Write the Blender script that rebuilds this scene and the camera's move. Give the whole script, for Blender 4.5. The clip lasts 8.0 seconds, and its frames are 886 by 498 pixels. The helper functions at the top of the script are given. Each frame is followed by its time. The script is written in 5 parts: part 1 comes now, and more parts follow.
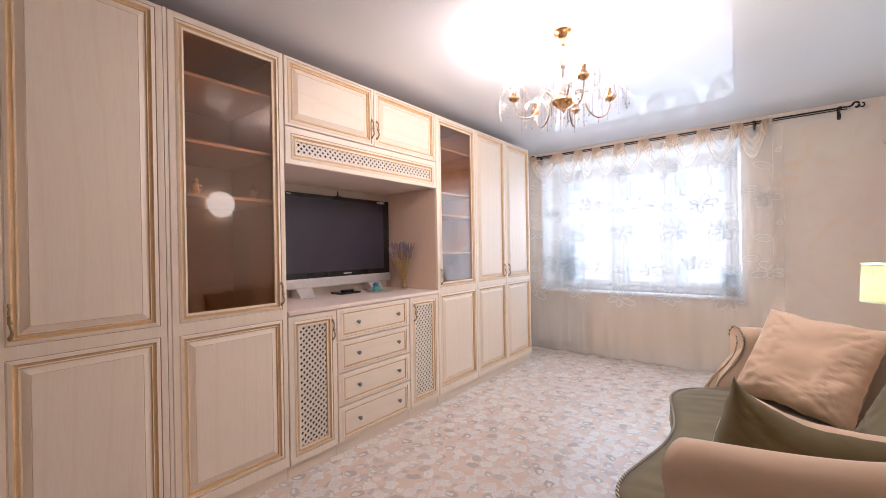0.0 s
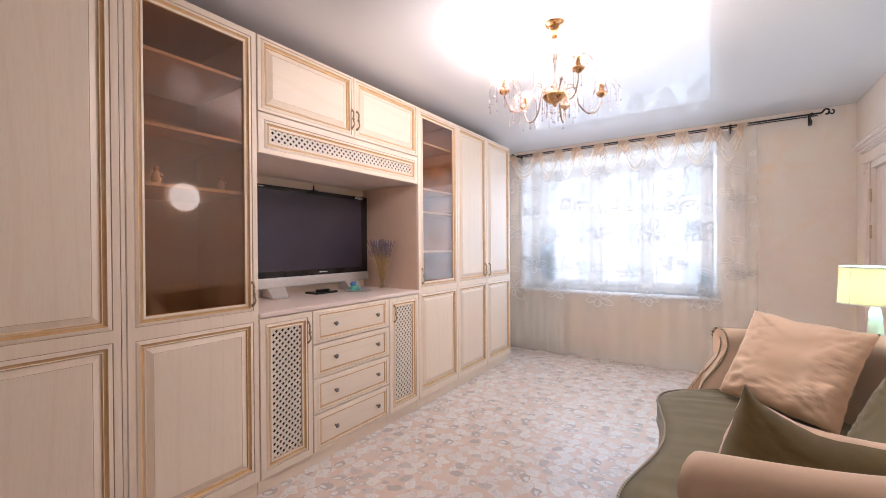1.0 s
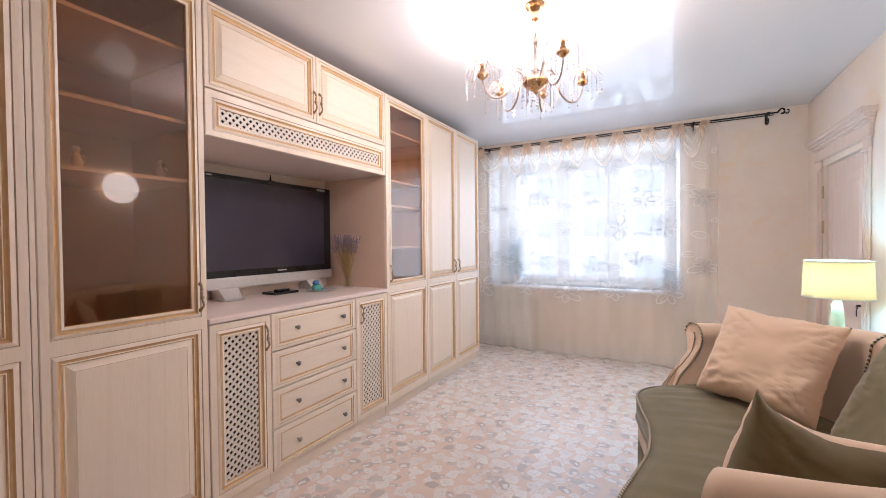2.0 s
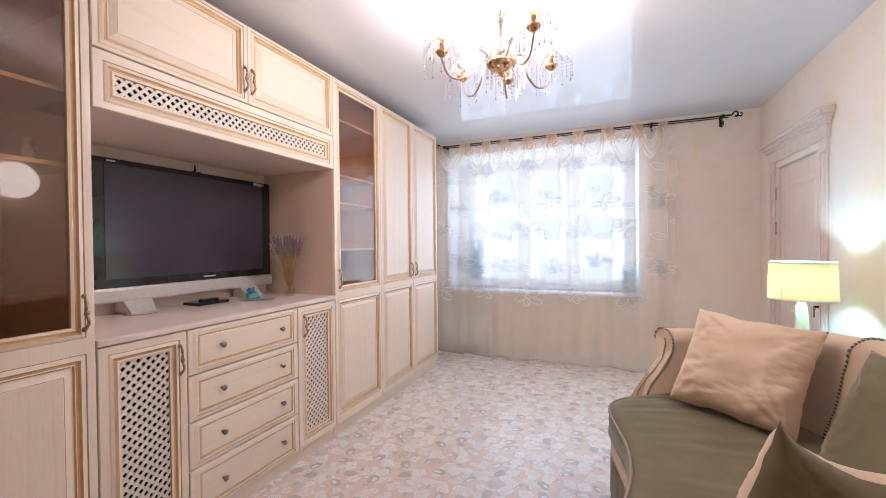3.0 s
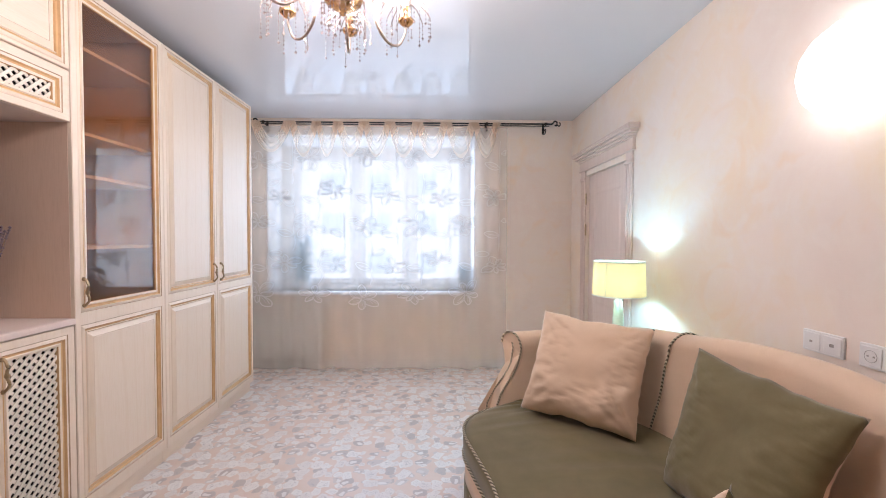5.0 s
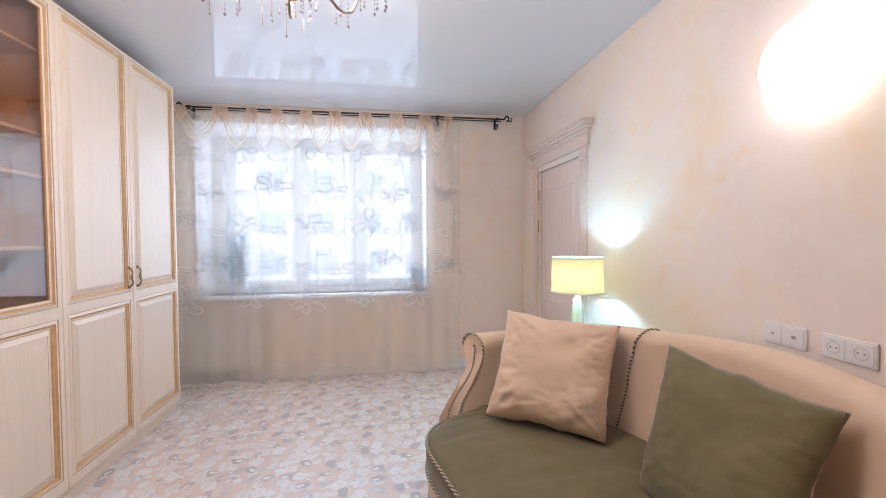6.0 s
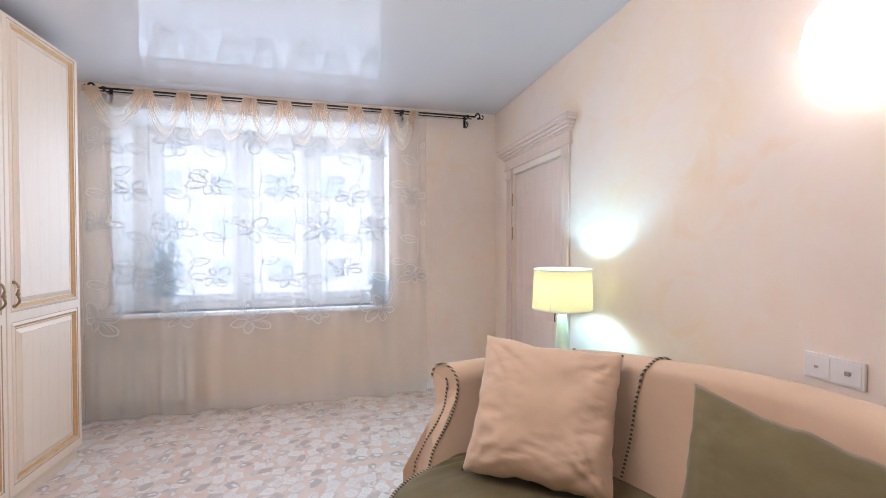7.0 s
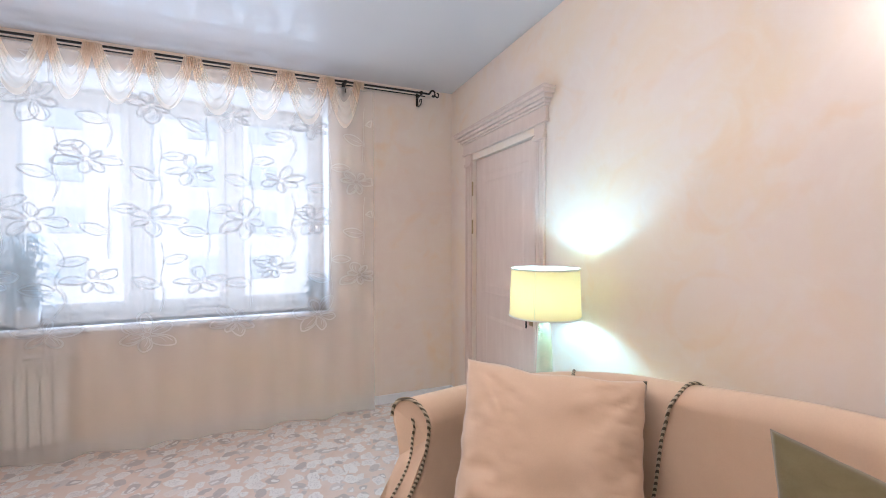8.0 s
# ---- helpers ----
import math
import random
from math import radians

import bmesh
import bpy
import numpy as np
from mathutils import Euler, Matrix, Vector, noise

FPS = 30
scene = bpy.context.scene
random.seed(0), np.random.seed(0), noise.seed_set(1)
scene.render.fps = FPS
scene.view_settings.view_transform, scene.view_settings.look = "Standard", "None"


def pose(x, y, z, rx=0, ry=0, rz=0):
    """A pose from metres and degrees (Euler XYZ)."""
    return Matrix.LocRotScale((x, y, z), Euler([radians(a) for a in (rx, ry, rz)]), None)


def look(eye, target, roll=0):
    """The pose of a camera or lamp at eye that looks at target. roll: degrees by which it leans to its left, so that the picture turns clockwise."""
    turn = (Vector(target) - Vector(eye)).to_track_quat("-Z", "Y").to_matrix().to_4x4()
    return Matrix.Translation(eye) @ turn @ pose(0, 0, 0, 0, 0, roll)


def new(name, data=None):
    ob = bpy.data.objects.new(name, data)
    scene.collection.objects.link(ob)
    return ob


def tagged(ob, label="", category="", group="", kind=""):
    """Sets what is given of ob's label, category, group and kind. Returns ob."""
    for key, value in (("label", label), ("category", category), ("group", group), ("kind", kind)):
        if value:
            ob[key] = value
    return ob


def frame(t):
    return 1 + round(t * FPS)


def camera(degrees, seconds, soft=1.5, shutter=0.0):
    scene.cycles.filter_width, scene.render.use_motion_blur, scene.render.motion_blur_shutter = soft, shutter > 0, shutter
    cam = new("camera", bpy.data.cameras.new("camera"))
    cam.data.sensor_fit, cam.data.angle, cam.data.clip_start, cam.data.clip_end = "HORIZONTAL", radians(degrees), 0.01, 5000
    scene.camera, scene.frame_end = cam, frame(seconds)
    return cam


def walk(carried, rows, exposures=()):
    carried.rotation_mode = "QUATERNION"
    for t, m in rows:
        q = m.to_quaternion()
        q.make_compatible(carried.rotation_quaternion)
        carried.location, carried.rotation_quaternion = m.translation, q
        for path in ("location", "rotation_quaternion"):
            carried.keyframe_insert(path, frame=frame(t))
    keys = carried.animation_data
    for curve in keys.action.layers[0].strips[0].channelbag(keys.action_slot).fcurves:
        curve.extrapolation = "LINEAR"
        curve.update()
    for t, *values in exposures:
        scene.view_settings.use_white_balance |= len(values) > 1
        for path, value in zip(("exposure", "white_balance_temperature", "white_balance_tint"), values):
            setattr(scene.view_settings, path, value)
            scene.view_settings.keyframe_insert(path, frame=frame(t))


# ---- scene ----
cam = camera(95.4, 8.0, soft=0.95)
PATH = [
    (0, (-0.04, 0.245, 1.379), (-1.281, 1.813, 1.376), -1.0),
    (0.5, (-0.094, 0.265, 1.375), (-1.306, 1.855, 1.37), -0.7),
    (1, (-0.174, 0.3, 1.377), (-1.307, 1.948, 1.366), -0.4),
    (1.5, (-0.265, 0.337, 1.376), (-1.303, 2.047, 1.353), -0.4),
    (1.7, (-0.298, 0.358, 1.379), (-1.3, 2.088, 1.351), -0.5),
    (2.8, (-0.421, 0.603, 1.373), (-1.269, 2.413, 1.340), -0.5),
    (3, (-0.457, 0.661, 1.369), (-1.236, 2.503, 1.345), -0.6),
    (3.5, (-0.495, 0.787, 1.386), (-1.124, 2.685, 1.357), -0.6),
    (4, (-0.507, 0.874, 1.379), (-0.951, 2.824, 1.35), -0.4),
    (4.5, (-0.55, 0.997, 1.378), (-0.757, 2.985, 1.344), 0.3),
    (5, (-0.622, 1.114, 1.386), (-0.583, 3.113, 1.334), 0.2),
    (6.5, (-0.677, 1.45, 1.372), (-0.287, 3.411, 1.319), -0.3),
    (7, (-0.618, 1.688, 1.387), (-0.137, 3.629, 1.359), -0.1),
    (7.5, (-0.591, 1.904, 1.385), (-0.013, 3.818, 1.352), 0.2),
    (8, (-0.582, 2.167, 1.377), (0.179, 4.016, 1.329), 0.0),
]
walk(cam, [(t, look(eye, target, roll)) for t, eye, target, roll in PATH], [(0, 0.84, 6100, 16), (3.5, 0.71, 5950, 15), (8, 0.66, 5900, 14)])

# ---------------------------------------------------------------- light
world = bpy.data.worlds.new("sky")
scene.world = world
world.use_nodes = True
wn = world.node_tree.nodes
sky = wn.new("ShaderNodeTexSky")
sky.sky_type = "NISHITA"
sky.sun_disc = False
sky.sun_elevation, sky.sun_rotation = radians(38), radians(200)
wn["Background"].inputs["Strength"].default_value = 0.10
world.node_tree.links.new(sky.outputs["Color"], wn["Background"].inputs["Color"])


def lamp(name, kind, m, energy, color, **settings):
    data = bpy.data.lights.new(name, kind)
    data.energy, data.color = energy, color
    for key, value in settings.items():
        if key == "size":
            data.shape, data.size, data.size_y = "RECTANGLE", value[0], value[1]
        elif key == "radius":
            data.shadow_soft_size = value
        elif key == "angle":
            data.angle = value
    ob = new(name, data)
    ob.matrix_world = m
    return ob


lamp("sun", "SUN", look((0, 0, 20), (4, 18, 0)), 2.0, (1, 0.97, 0.93), angle=radians(0.6))
lamp("window_daylight", "AREA", look((-1.26, 5.572, 1.6), (-1.26, 0, 1.70)), 19, (0.66, 0.82, 1.0), size=(2.0, 1.5))
HX, HY, HZ = -0.952, 2.575, 2.235                 # chandelier hub
ARMS = (44, 97, 149, 214, 312)                    # its arms, degrees
for ang in ARMS:
    lamp("candle_bulb_light", "POINT", pose(HX + 0.29 * math.cos(radians(ang)), HY + 0.29 * math.sin(radians(ang)), HZ + 0.10), 7.5, (1.0, 0.88, 0.80), radius=0.03)
lamp("lamp_bulb_light", "POINT", pose(0.59, 3.74, 1.122), 8.8, (0.34, 0.77, 1.0), radius=0.035)

# ---------------------------------------------------------------- materials


def material(name, rough=0.6, metal=0.0):
    m = bpy.data.materials.new(name)
    m.use_nodes = True
    b = m.node_tree.nodes["Principled BSDF"]
    b.inputs["Roughness"].default_value, b.inputs["Metallic"].default_value = rough, metal
    return m, m.node_tree.nodes, m.node_tree.links, b


def coords(n, l, scale=(1, 1, 1), space="Object"):
    c, mp = n.new("ShaderNodeTexCoord"), n.new("ShaderNodeMapping")
    mp.inputs["Scale"].default_value = scale
    l.new(c.outputs[space], mp.inputs["Vector"])
    return mp.outputs["Vector"]


def noise_tex(n, l, vec, scale, detail=4, rough=0.55, distort=0.0):
    t = n.new("ShaderNodeTexNoise")
    t.inputs["Scale"].default_value, t.inputs["Detail"].default_value = scale, detail
    t.inputs["Roughness"].default_value, t.inputs["Distortion"].default_value = rough, distort
    l.new(vec, t.inputs["Vector"])
    return t.outputs["Fac"]


def ramp(n, l, fac, stops):
    r = n.new("ShaderNodeValToRGB")
    e = r.color_ramp.elements
    while len(e) < len(stops):
        e.new(0.5)
    for el, (p, c) in zip(e, stops):
        el.position, el.color = p, (*c, 1)
    l.new(fac, r.inputs["Fac"])
    return r.outputs["Color"]


def mixc(n, l, fac, a, b, mode="MIX"):
    m = n.new("ShaderNodeMix")
    m.data_type, m.blend_type = "RGBA", mode
    for k, v in ((0, fac), (6, a), (7, b)):
        if isinstance(v, (int, float)):
            m.inputs[k].default_value = v
        elif isinstance(v, tuple):
            m.inputs[k].default_value = (*v, 1)
        else:
            l.new(v, m.inputs[k])
    return m.outputs[2]


def bump(n, l, b, height, strength, distance=0.002):
    k = n.new("ShaderNodeBump")
    k.inputs["Strength"].default_value, k.inputs["Distance"].default_value = strength, distance
    l.new(height, k.inputs["Height"])
    l.new(k.outputs["Normal"], b.inputs["Normal"])


def two_tone(name, c1, c2, scale, rough, stretch=(1, 1, 1), bumps=0.15, metal=0.0, fine=8.0, c3=None, space="Object"):
    m, n, l, b = material(name, rough, metal)
    v = coords(n, l, stretch, space)
    f1 = noise_tex(n, l, v, scale, 5)
    f2 = noise_tex(n, l, v, scale * fine, 4)
    col = ramp(n, l, f1, [(0.3, c1), (0.7, c2)])
    col = mixc(n, l, mixc(n, l, 1.0, f2, (0.35, 0.35, 0.35), "MULTIPLY"), col, c3 or tuple(x * 0.85 for x in c1))
    l.new(col, b.inputs["Base Color"])
    bump(n, l, b, f2, bumps)
    return m


def wood_cream(name, along, base, dark, rough=0.42):
    m, n, l, b = material(name, rough)
    st = [60, 60, 60]
    st[along] = 3.0
    v = coords(n, l, tuple(st))
    f = noise_tex(n, l, v, 3.2, 6, 0.65, 0.6)
    st[along] = 0.9
    v2 = coords(n, l, tuple(s * 0.28 for s in st))
    g = noise_tex(n, l, v2, 2.0, 3, 0.5, 1.2)
    col = ramp(n, l, f, [(0.36, dark), (0.52, base), (1.0, tuple(min(1, c * 1.05) for c in base))])
    col = mixc(n, l, mixc(n, l, 1.0, g, (0.35, 0.35, 0.35), "MULTIPLY"), col, tuple(0.5 * (a + c) for a, c in zip(base, dark)))
    w = n.new("ShaderNodeTexWave")
    w.bands_direction = "XYZ"[1 if along == 2 else 2]
    for key, val in (("Scale", 0.55), ("Distortion", 11.0), ("Detail", 1.5), ("Detail Scale", 0.8), ("Detail Roughness", 0.4)):
        w.inputs[key].default_value = val
    sw = [6, 6, 6]
    sw[along] = 0.9
    l.new(coords(n, l, tuple(sw)), w.inputs["Vector"])
    col = mixc(n, l, ramp(n, l, w.outputs["Fac"], [(0.0, (0.30, 0.30, 0.30)), (0.12, (0, 0, 0))]), col, tuple(c * k for c, k in zip(dark, (0.96, 0.93, 0.90))))
    l.new(col, b.inputs["Base Color"])
    bump(n, l, b, f, 0.18, 0.001)
    return m


CREAM = wood_cream("cream_wood", 2, (0.88, 0.755, 0.62), (0.845, 0.71, 0.56))
CREAM_H = wood_cream("cream_wood_horizontal", 1, (0.88, 0.755, 0.62), (0.845, 0.71, 0.56))
BEIGE = wood_cream("beige_worktop", 1, (0.82, 0.69, 0.62), (0.78, 0.65, 0.58), 0.3)
CARCASS = wood_cream("beige_carcass", 2, (0.81, 0.61, 0.48), (0.76, 0.56, 0.43), 0.45)
PATINA = two_tone("gold_patina", (0.66, 0.39, 0.17), (0.75, 0.50, 0.26), 18, 0.45, bumps=0.05)
PATINA_THIN = two_tone("thin_patina", (0.52, 0.36, 0.23), (0.70, 0.53, 0.37), 18, 0.45, bumps=0.05)
LATTICE_PAINT = two_tone("pale_lattice_paint", (0.84, 0.75, 0.64), (0.88, 0.80, 0.69), 30, 0.45, bumps=0.05)
BRONZE = two_tone("antique_brass", (0.38, 0.27, 0.15), (0.56, 0.43, 0.27), 40, 0.34, metal=0.9)
PEWTER = two_tone("pewter", (0.20, 0.17, 0.14), (0.36, 0.32, 0.27), 60, 0.3, metal=0.9)
CHAMPAGNE = two_tone("champagne_metal", (0.50, 0.42, 0.36), (0.62, 0.54, 0.47), 30, 0.2, metal=1.0, bumps=0.02)
GOLD = two_tone("polished_gold", (0.72, 0.42, 0.20), (0.80, 0.52, 0.28), 30, 0.14, metal=1.0, bumps=0.02)
BLACK_IRON = two_tone("black_iron", (0.018, 0.015, 0.013), (0.04, 0.034, 0.03), 40, 0.4, metal=0.5)
# near-black colour that stands for the shade inside the latticed cabinets
INTERIOR_SHADOW = two_tone("painted_interior_shadow", (0.015, 0.011, 0.008), (0.028, 0.02, 0.015), 6, 0.9)
WHITE_PAINT = two_tone("white_paint", (0.84, 0.83, 0.82), (0.88, 0.87, 0.86), 5, 0.4, bumps=0.05)
WHITE_PLASTIC = two_tone("white_plastic", (0.80, 0.77, 0.74), (0.84, 0.81, 0.78), 20, 0.3, bumps=0.02)
SOCKET_HOLE = two_tone("grey_plastic", (0.38, 0.34, 0.31), (0.45, 0.41, 0.37), 30, 0.5)
DOOR_PAINT = two_tone("pink_beige_door_paint", (0.73, 0.575, 0.49), (0.79, 0.64, 0.55), 4, 0.4, (6, 6, 1), 0.08)
RADIATOR = two_tone("radiator_enamel", (0.84, 0.79, 0.73), (0.88, 0.84, 0.79), 6, 0.4)
CERAMIC = two_tone("ceramic_lamp_base", (0.62, 0.72, 0.58), (0.75, 0.80, 0.66), 25, 0.3, bumps=0.3)
TV_BLACK = two_tone("black_gloss_plastic", (0.012, 0.011, 0.012), (0.02, 0.018, 0.018), 9, 0.12, bumps=0.0)
SILVER = two_tone("silver_plastic", (0.58, 0.55, 0.53), (0.66, 0.63, 0.61), 50, 0.35, metal=0.2, bumps=0.03)
STRAW = two_tone("dried_stems", (0.40, 0.26, 0.11), (0.55, 0.38, 0.18), 60, 0.8)
LAVENDER = two_tone("dried_lavender", (0.20, 0.15, 0.19), (0.33, 0.26, 0.30), 90, 0.9)
TOY_BLUE = two_tone("blue_plastic", (0.05, 0.16, 0.45), (0.08, 0.24, 0.55), 30, 0.35)
TOY_GREEN = two_tone("green_plastic", (0.08, 0.40, 0.33), (0.14, 0.50, 0.42), 30, 0.35)
FIGURINE = two_tone("bisque_porcelain", (0.70, 0.58, 0.48), (0.80, 0.68, 0.58), 30, 0.4)
LEAF = two_tone("blue_green_leaf", (0.24, 0.33, 0.37), (0.33, 0.42, 0.46), 14, 0.6)
POT = two_tone("glazed_pot", (0.55, 0.52, 0.50), (0.65, 0.62, 0.60), 12, 0.35)
FACADE = two_tone("pale_facade", (0.62, 0.60, 0.58), (0.70, 0.68, 0.65), 0.4, 0.9)
FACADE_GLASS = two_tone("facade_glazing", (0.42, 0.46, 0.50), (0.50, 0.54, 0.58), 0.3, 0.3)
SNOW = two_tone("courtyard_ground", (0.55, 0.55, 0.56), (0.68, 0.68, 0.70), 0.3, 0.95)


def screen_material():
    m, n, l, b = material("dark_screen", 0.05)
    v = coords(n, l)
    l.new(ramp(n, l, noise_tex(n, l, v, 3), [(0.3, (0.042, 0.037, 0.054)), (0.7, (0.050, 0.044, 0.063))]), b.inputs["Base Color"])
    b.inputs["Specular IOR Level"].default_value = 0.5
    return m


SCREEN = screen_material()


def plaster(name):
    m, n, l, b = material(name, 0.55)
    v = coords(n, l)
    big = noise_tex(n, l, v, 1.3, 5, 0.6, 0.8)
    mid = noise_tex(n, l, v, 5.0, 6, 0.65, 1.5)
    fine = noise_tex(n, l, v, 45, 5, 0.6)
    c = ramp(n, l, big, [(0.32, (0.82, 0.69, 0.60)), (0.5, (0.85, 0.73, 0.63)), (0.68, (0.86, 0.70, 0.52))])
    c = mixc(n, l, ramp(n, l, mid, [(0.48, (0, 0, 0)), (0.78, (0.6, 0.6, 0.6))]), c, (0.87, 0.78, 0.69))
    spots = noise_tex(n, l, v, 2.6, 3, 0.5, 2.0)
    c = mixc(n, l, ramp(n, l, spots, [(0.57, (0, 0, 0)), (0.78, (0.55, 0.55, 0.55))]), c, (0.85, 0.62, 0.41))
    l.new(c, b.inputs["Base Color"])
    bump(n, l, b, fine, 0.10, 0.002)
    return m


PLASTER = plaster("venetian_plaster")


def ceiling_gloss():
    m, n, l, b = material("stretch_ceiling", 0.018)
    v = coords(n, l)
    l.new(ramp(n, l, noise_tex(n, l, v, 1.5), [(0.3, (0.69, 0.68, 0.69)), (0.7, (0.71, 0.70, 0.71))]), b.inputs["Base Color"])
    b.inputs["Specular IOR Level"].default_value = 0.29
    bump(n, l, b, noise_tex(n, l, v, 1.8, 2), 0.012, 0.01)
    return m


CEILING = ceiling_gloss()


def lino():
    """Printed linoleum: peach ground with scattered white cards and grey blots about 8 cm across."""
    m, n, l, b = material("printed_linoleum", 0.30)
    v0 = coords(n, l)

    def maths(op, a, c=0.0, third=0.0):
        k = n.new("ShaderNodeMath")
        k.operation = op
        for i, q in enumerate((a, c, third)):
            if isinstance(q, (int, float)):
                k.inputs[i].default_value = q
            else:
                l.new(q, k.inputs[i])
        return k.outputs[0]

    def vec(op, a, c):
        k = n.new("ShaderNodeVectorMath")
        k.operation = op
        for i, q in enumerate((a, c)):
            if isinstance(q, tuple):
                k.inputs[i].default_value = q
            else:
                l.new(q, k.inputs[i])
        return k.outputs[0]

    def value(fac, stops):
        return ramp(n, l, fac, [(p, (x, x, x)) for p, x in stops])

    def both(a, c):
        return mixc(n, l, 1.0, a, c, "MULTIPLY")

    warp = n.new("ShaderNodeTexNoise")
    warp.inputs["Scale"].default_value, warp.inputs["Detail"].default_value = 22, 2
    l.new(v0, warp.inputs["Vector"])
    wob = vec("MULTIPLY", vec("SUBTRACT", warp.outputs["Color"], (0.5, 0.5, 0.5)), (0.042, 0.042, 0.0))
    c = ramp(n, l, noise_tex(n, l, v0, 9, 4), [(0.35, (0.72, 0.56, 0.46)), (0.65, (0.75, 0.625, 0.54))])
    scrib = value(noise_tex(n, l, vec("ADD", v0, wob), 55, 2, 0.4, 1.5), [(0.455, 0), (0.475, 0.6), (0.505, 0.6), (0.525, 0)])

    for scale, shift, size, share in ((15.0, 3.7, 0.58, 0.36), (11.0, 9.1, 0.76, 0.28), (9.6, 0.0, 1.0, 0.0)):
        at = vec("ADD", v0, (shift, shift * 0.7, 0.0))
        cell = n.new("ShaderNodeTexVoronoi")
        cell.voronoi_dimensions = "2D"
        cell.inputs["Scale"].default_value, cell.inputs["Randomness"].default_value = scale, 0.62
        l.new(at, cell.inputs["Vector"])
        sep = n.new("ShaderNodeSeparateColor")
        l.new(cell.outputs["Color"], sep.inputs[0])
        turn = n.new("ShaderNodeVectorRotate")
        turn.rotation_type = "Z_AXIS"
        l.new(vec("ADD", vec("SUBTRACT", at, cell.outputs["Position"]), wob), turn.inputs["Vector"])
        l.new(maths("MULTIPLY", sep.outputs[0], 6.283), turn.inputs["Angle"])
        xyz = n.new("ShaderNodeSeparateXYZ")
        l.new(turn.outputs[0], xyz.inputs[0])
        X, Y = xyz.outputs[0], xyz.outputs[1]

        def blob(cx, cy, a, e, power):
            u = maths("POWER", maths("ABSOLUTE", maths("DIVIDE", maths("SUBTRACT", X, cx * size), a * size)), power)
            w = maths("POWER", maths("ABSOLUTE", maths("DIVIDE", maths("SUBTRACT", Y, cy * size), e * size)), power)
            return maths("ADD", u, w)

        card_on = value(sep.outputs[1], [(0.58, 1), (0.59, 0)])
        blot_on = value(sep.outputs[1], [(0.61, 0), (0.62, 1)])
        if share:
            some = value(sep.outputs[2], [(share, 0), (share + 0.01, 1)])
            card_on, blot_on = both(card_on, some), both(blot_on, some)
        d = blob(0, 0, 0.041, 0.032, 5)
        card = both(value(d, [(0.86, 1), (1.0, 0)]), card_on)
        c = mixc(n, l, card, c, ramp(n, l, sep.outputs[0], [(0.2, (0.83, 0.79, 0.74)), (0.8, (0.78, 0.72, 0.67))]))
        inside = value(blob(0.002, 0, 0.031, 0.022, 4), [(0.8, 1), (1.0, 0)])
        c = mixc(n, l, both(both(inside, scrib), card_on), c, (0.44, 0.40, 0.39))
        edge = both(both(value(d, [(0.55, 0), (0.75, 0.35), (0.95, 0.35), (1.0, 0)]), card_on), value(Y, [(0.0, 1), (0.01, 0)]))
        c = mixc(n, l, edge, c, (0.58, 0.51, 0.47))
        blot = both(value(blob(0, 0, 0.043, 0.029, 2.4), [(0.85, 1), (1.0, 0)]), blot_on)
        c = mixc(n, l, blot, c, ramp(n, l, sep.outputs[2], [(0.3, (0.52, 0.45, 0.41)), (0.9, (0.66, 0.59, 0.54))]))
        belly = both(value(blob(0.012, 0.005, 0.024, 0.012, 2.5), [(0.7, 0.9), (1.0, 0)]), both(blot_on, value(sep.outputs[0], [(0.6, 1), (0.61, 0)])))
        c = mixc(n, l, belly, c, (0.82, 0.78, 0.74))
        spot = both(value(blob(-0.018, 0.006, 0.010, 0.007, 2), [(0.7, 0.6), (1.0, 0)]), blot_on)
        c = mixc(n, l, spot, c, (0.45, 0.41, 0.40))
    c = mixc(n, l, value(noise_tex(n, l, v0, 140, 3), [(0.5, 0.0), (0.8, 0.18)]), c, (0.80, 0.70, 0.62))
    l.new(c, b.inputs["Base Color"])
    bump(n, l, b, noise_tex(n, l, v0, 120, 3), 0.06, 0.001)
    b.inputs["Specular IOR Level"].default_value = 0.4
    return m


LINO = lino()


def velvet(name, c1, c2):
    m, n, l, b = material(name, 0.85)
    v = coords(n, l)
    f = noise_tex(n, l, v, 6, 4, 0.6, 0.5)
    g = noise_tex(n, l, v, 220, 3)
    c = ramp(n, l, f, [(0.3, c1), (0.7, c2)])
    l.new(mixc(n, l, mixc(n, l, 1.0, g, (0.3, 0.3, 0.3), "MULTIPLY"), c, tuple(x * 0.8 for x in c1)), b.inputs["Base Color"])
    b.inputs["Sheen Weight"].default_value = 0.35
    b.inputs["Sheen Roughness"].default_value = 0.4
    bump(n, l, b, g, 0.25, 0.001)
    return m


PINK = velvet("peach_velvet", (0.735, 0.53, 0.365), (0.785, 0.58, 0.415))
OLIVE = velvet("olive_velvet", (0.158, 0.124, 0.054), (0.21, 0.168, 0.078))


def cord():
    m, n, l, b = material("twisted_cord", 0.7)
    v = coords(n, l)
    w = n.new("ShaderNodeTexWave")
    w.bands_direction = "DIAGONAL"
    w.inputs["Scale"].default_value, w.inputs["Distortion"].default_value = 30, 0.4
    l.new(v, w.inputs["Vector"])
    l.new(ramp(n, l, w.outputs["Fac"], [(0.40, (0.13, 0.105, 0.065)), (0.55, (0.62, 0.51, 0.36))]), b.inputs["Base Color"])
    bump(n, l, b, w.outputs["Fac"], 0.6, 0.003)
    return m


CORD = cord()


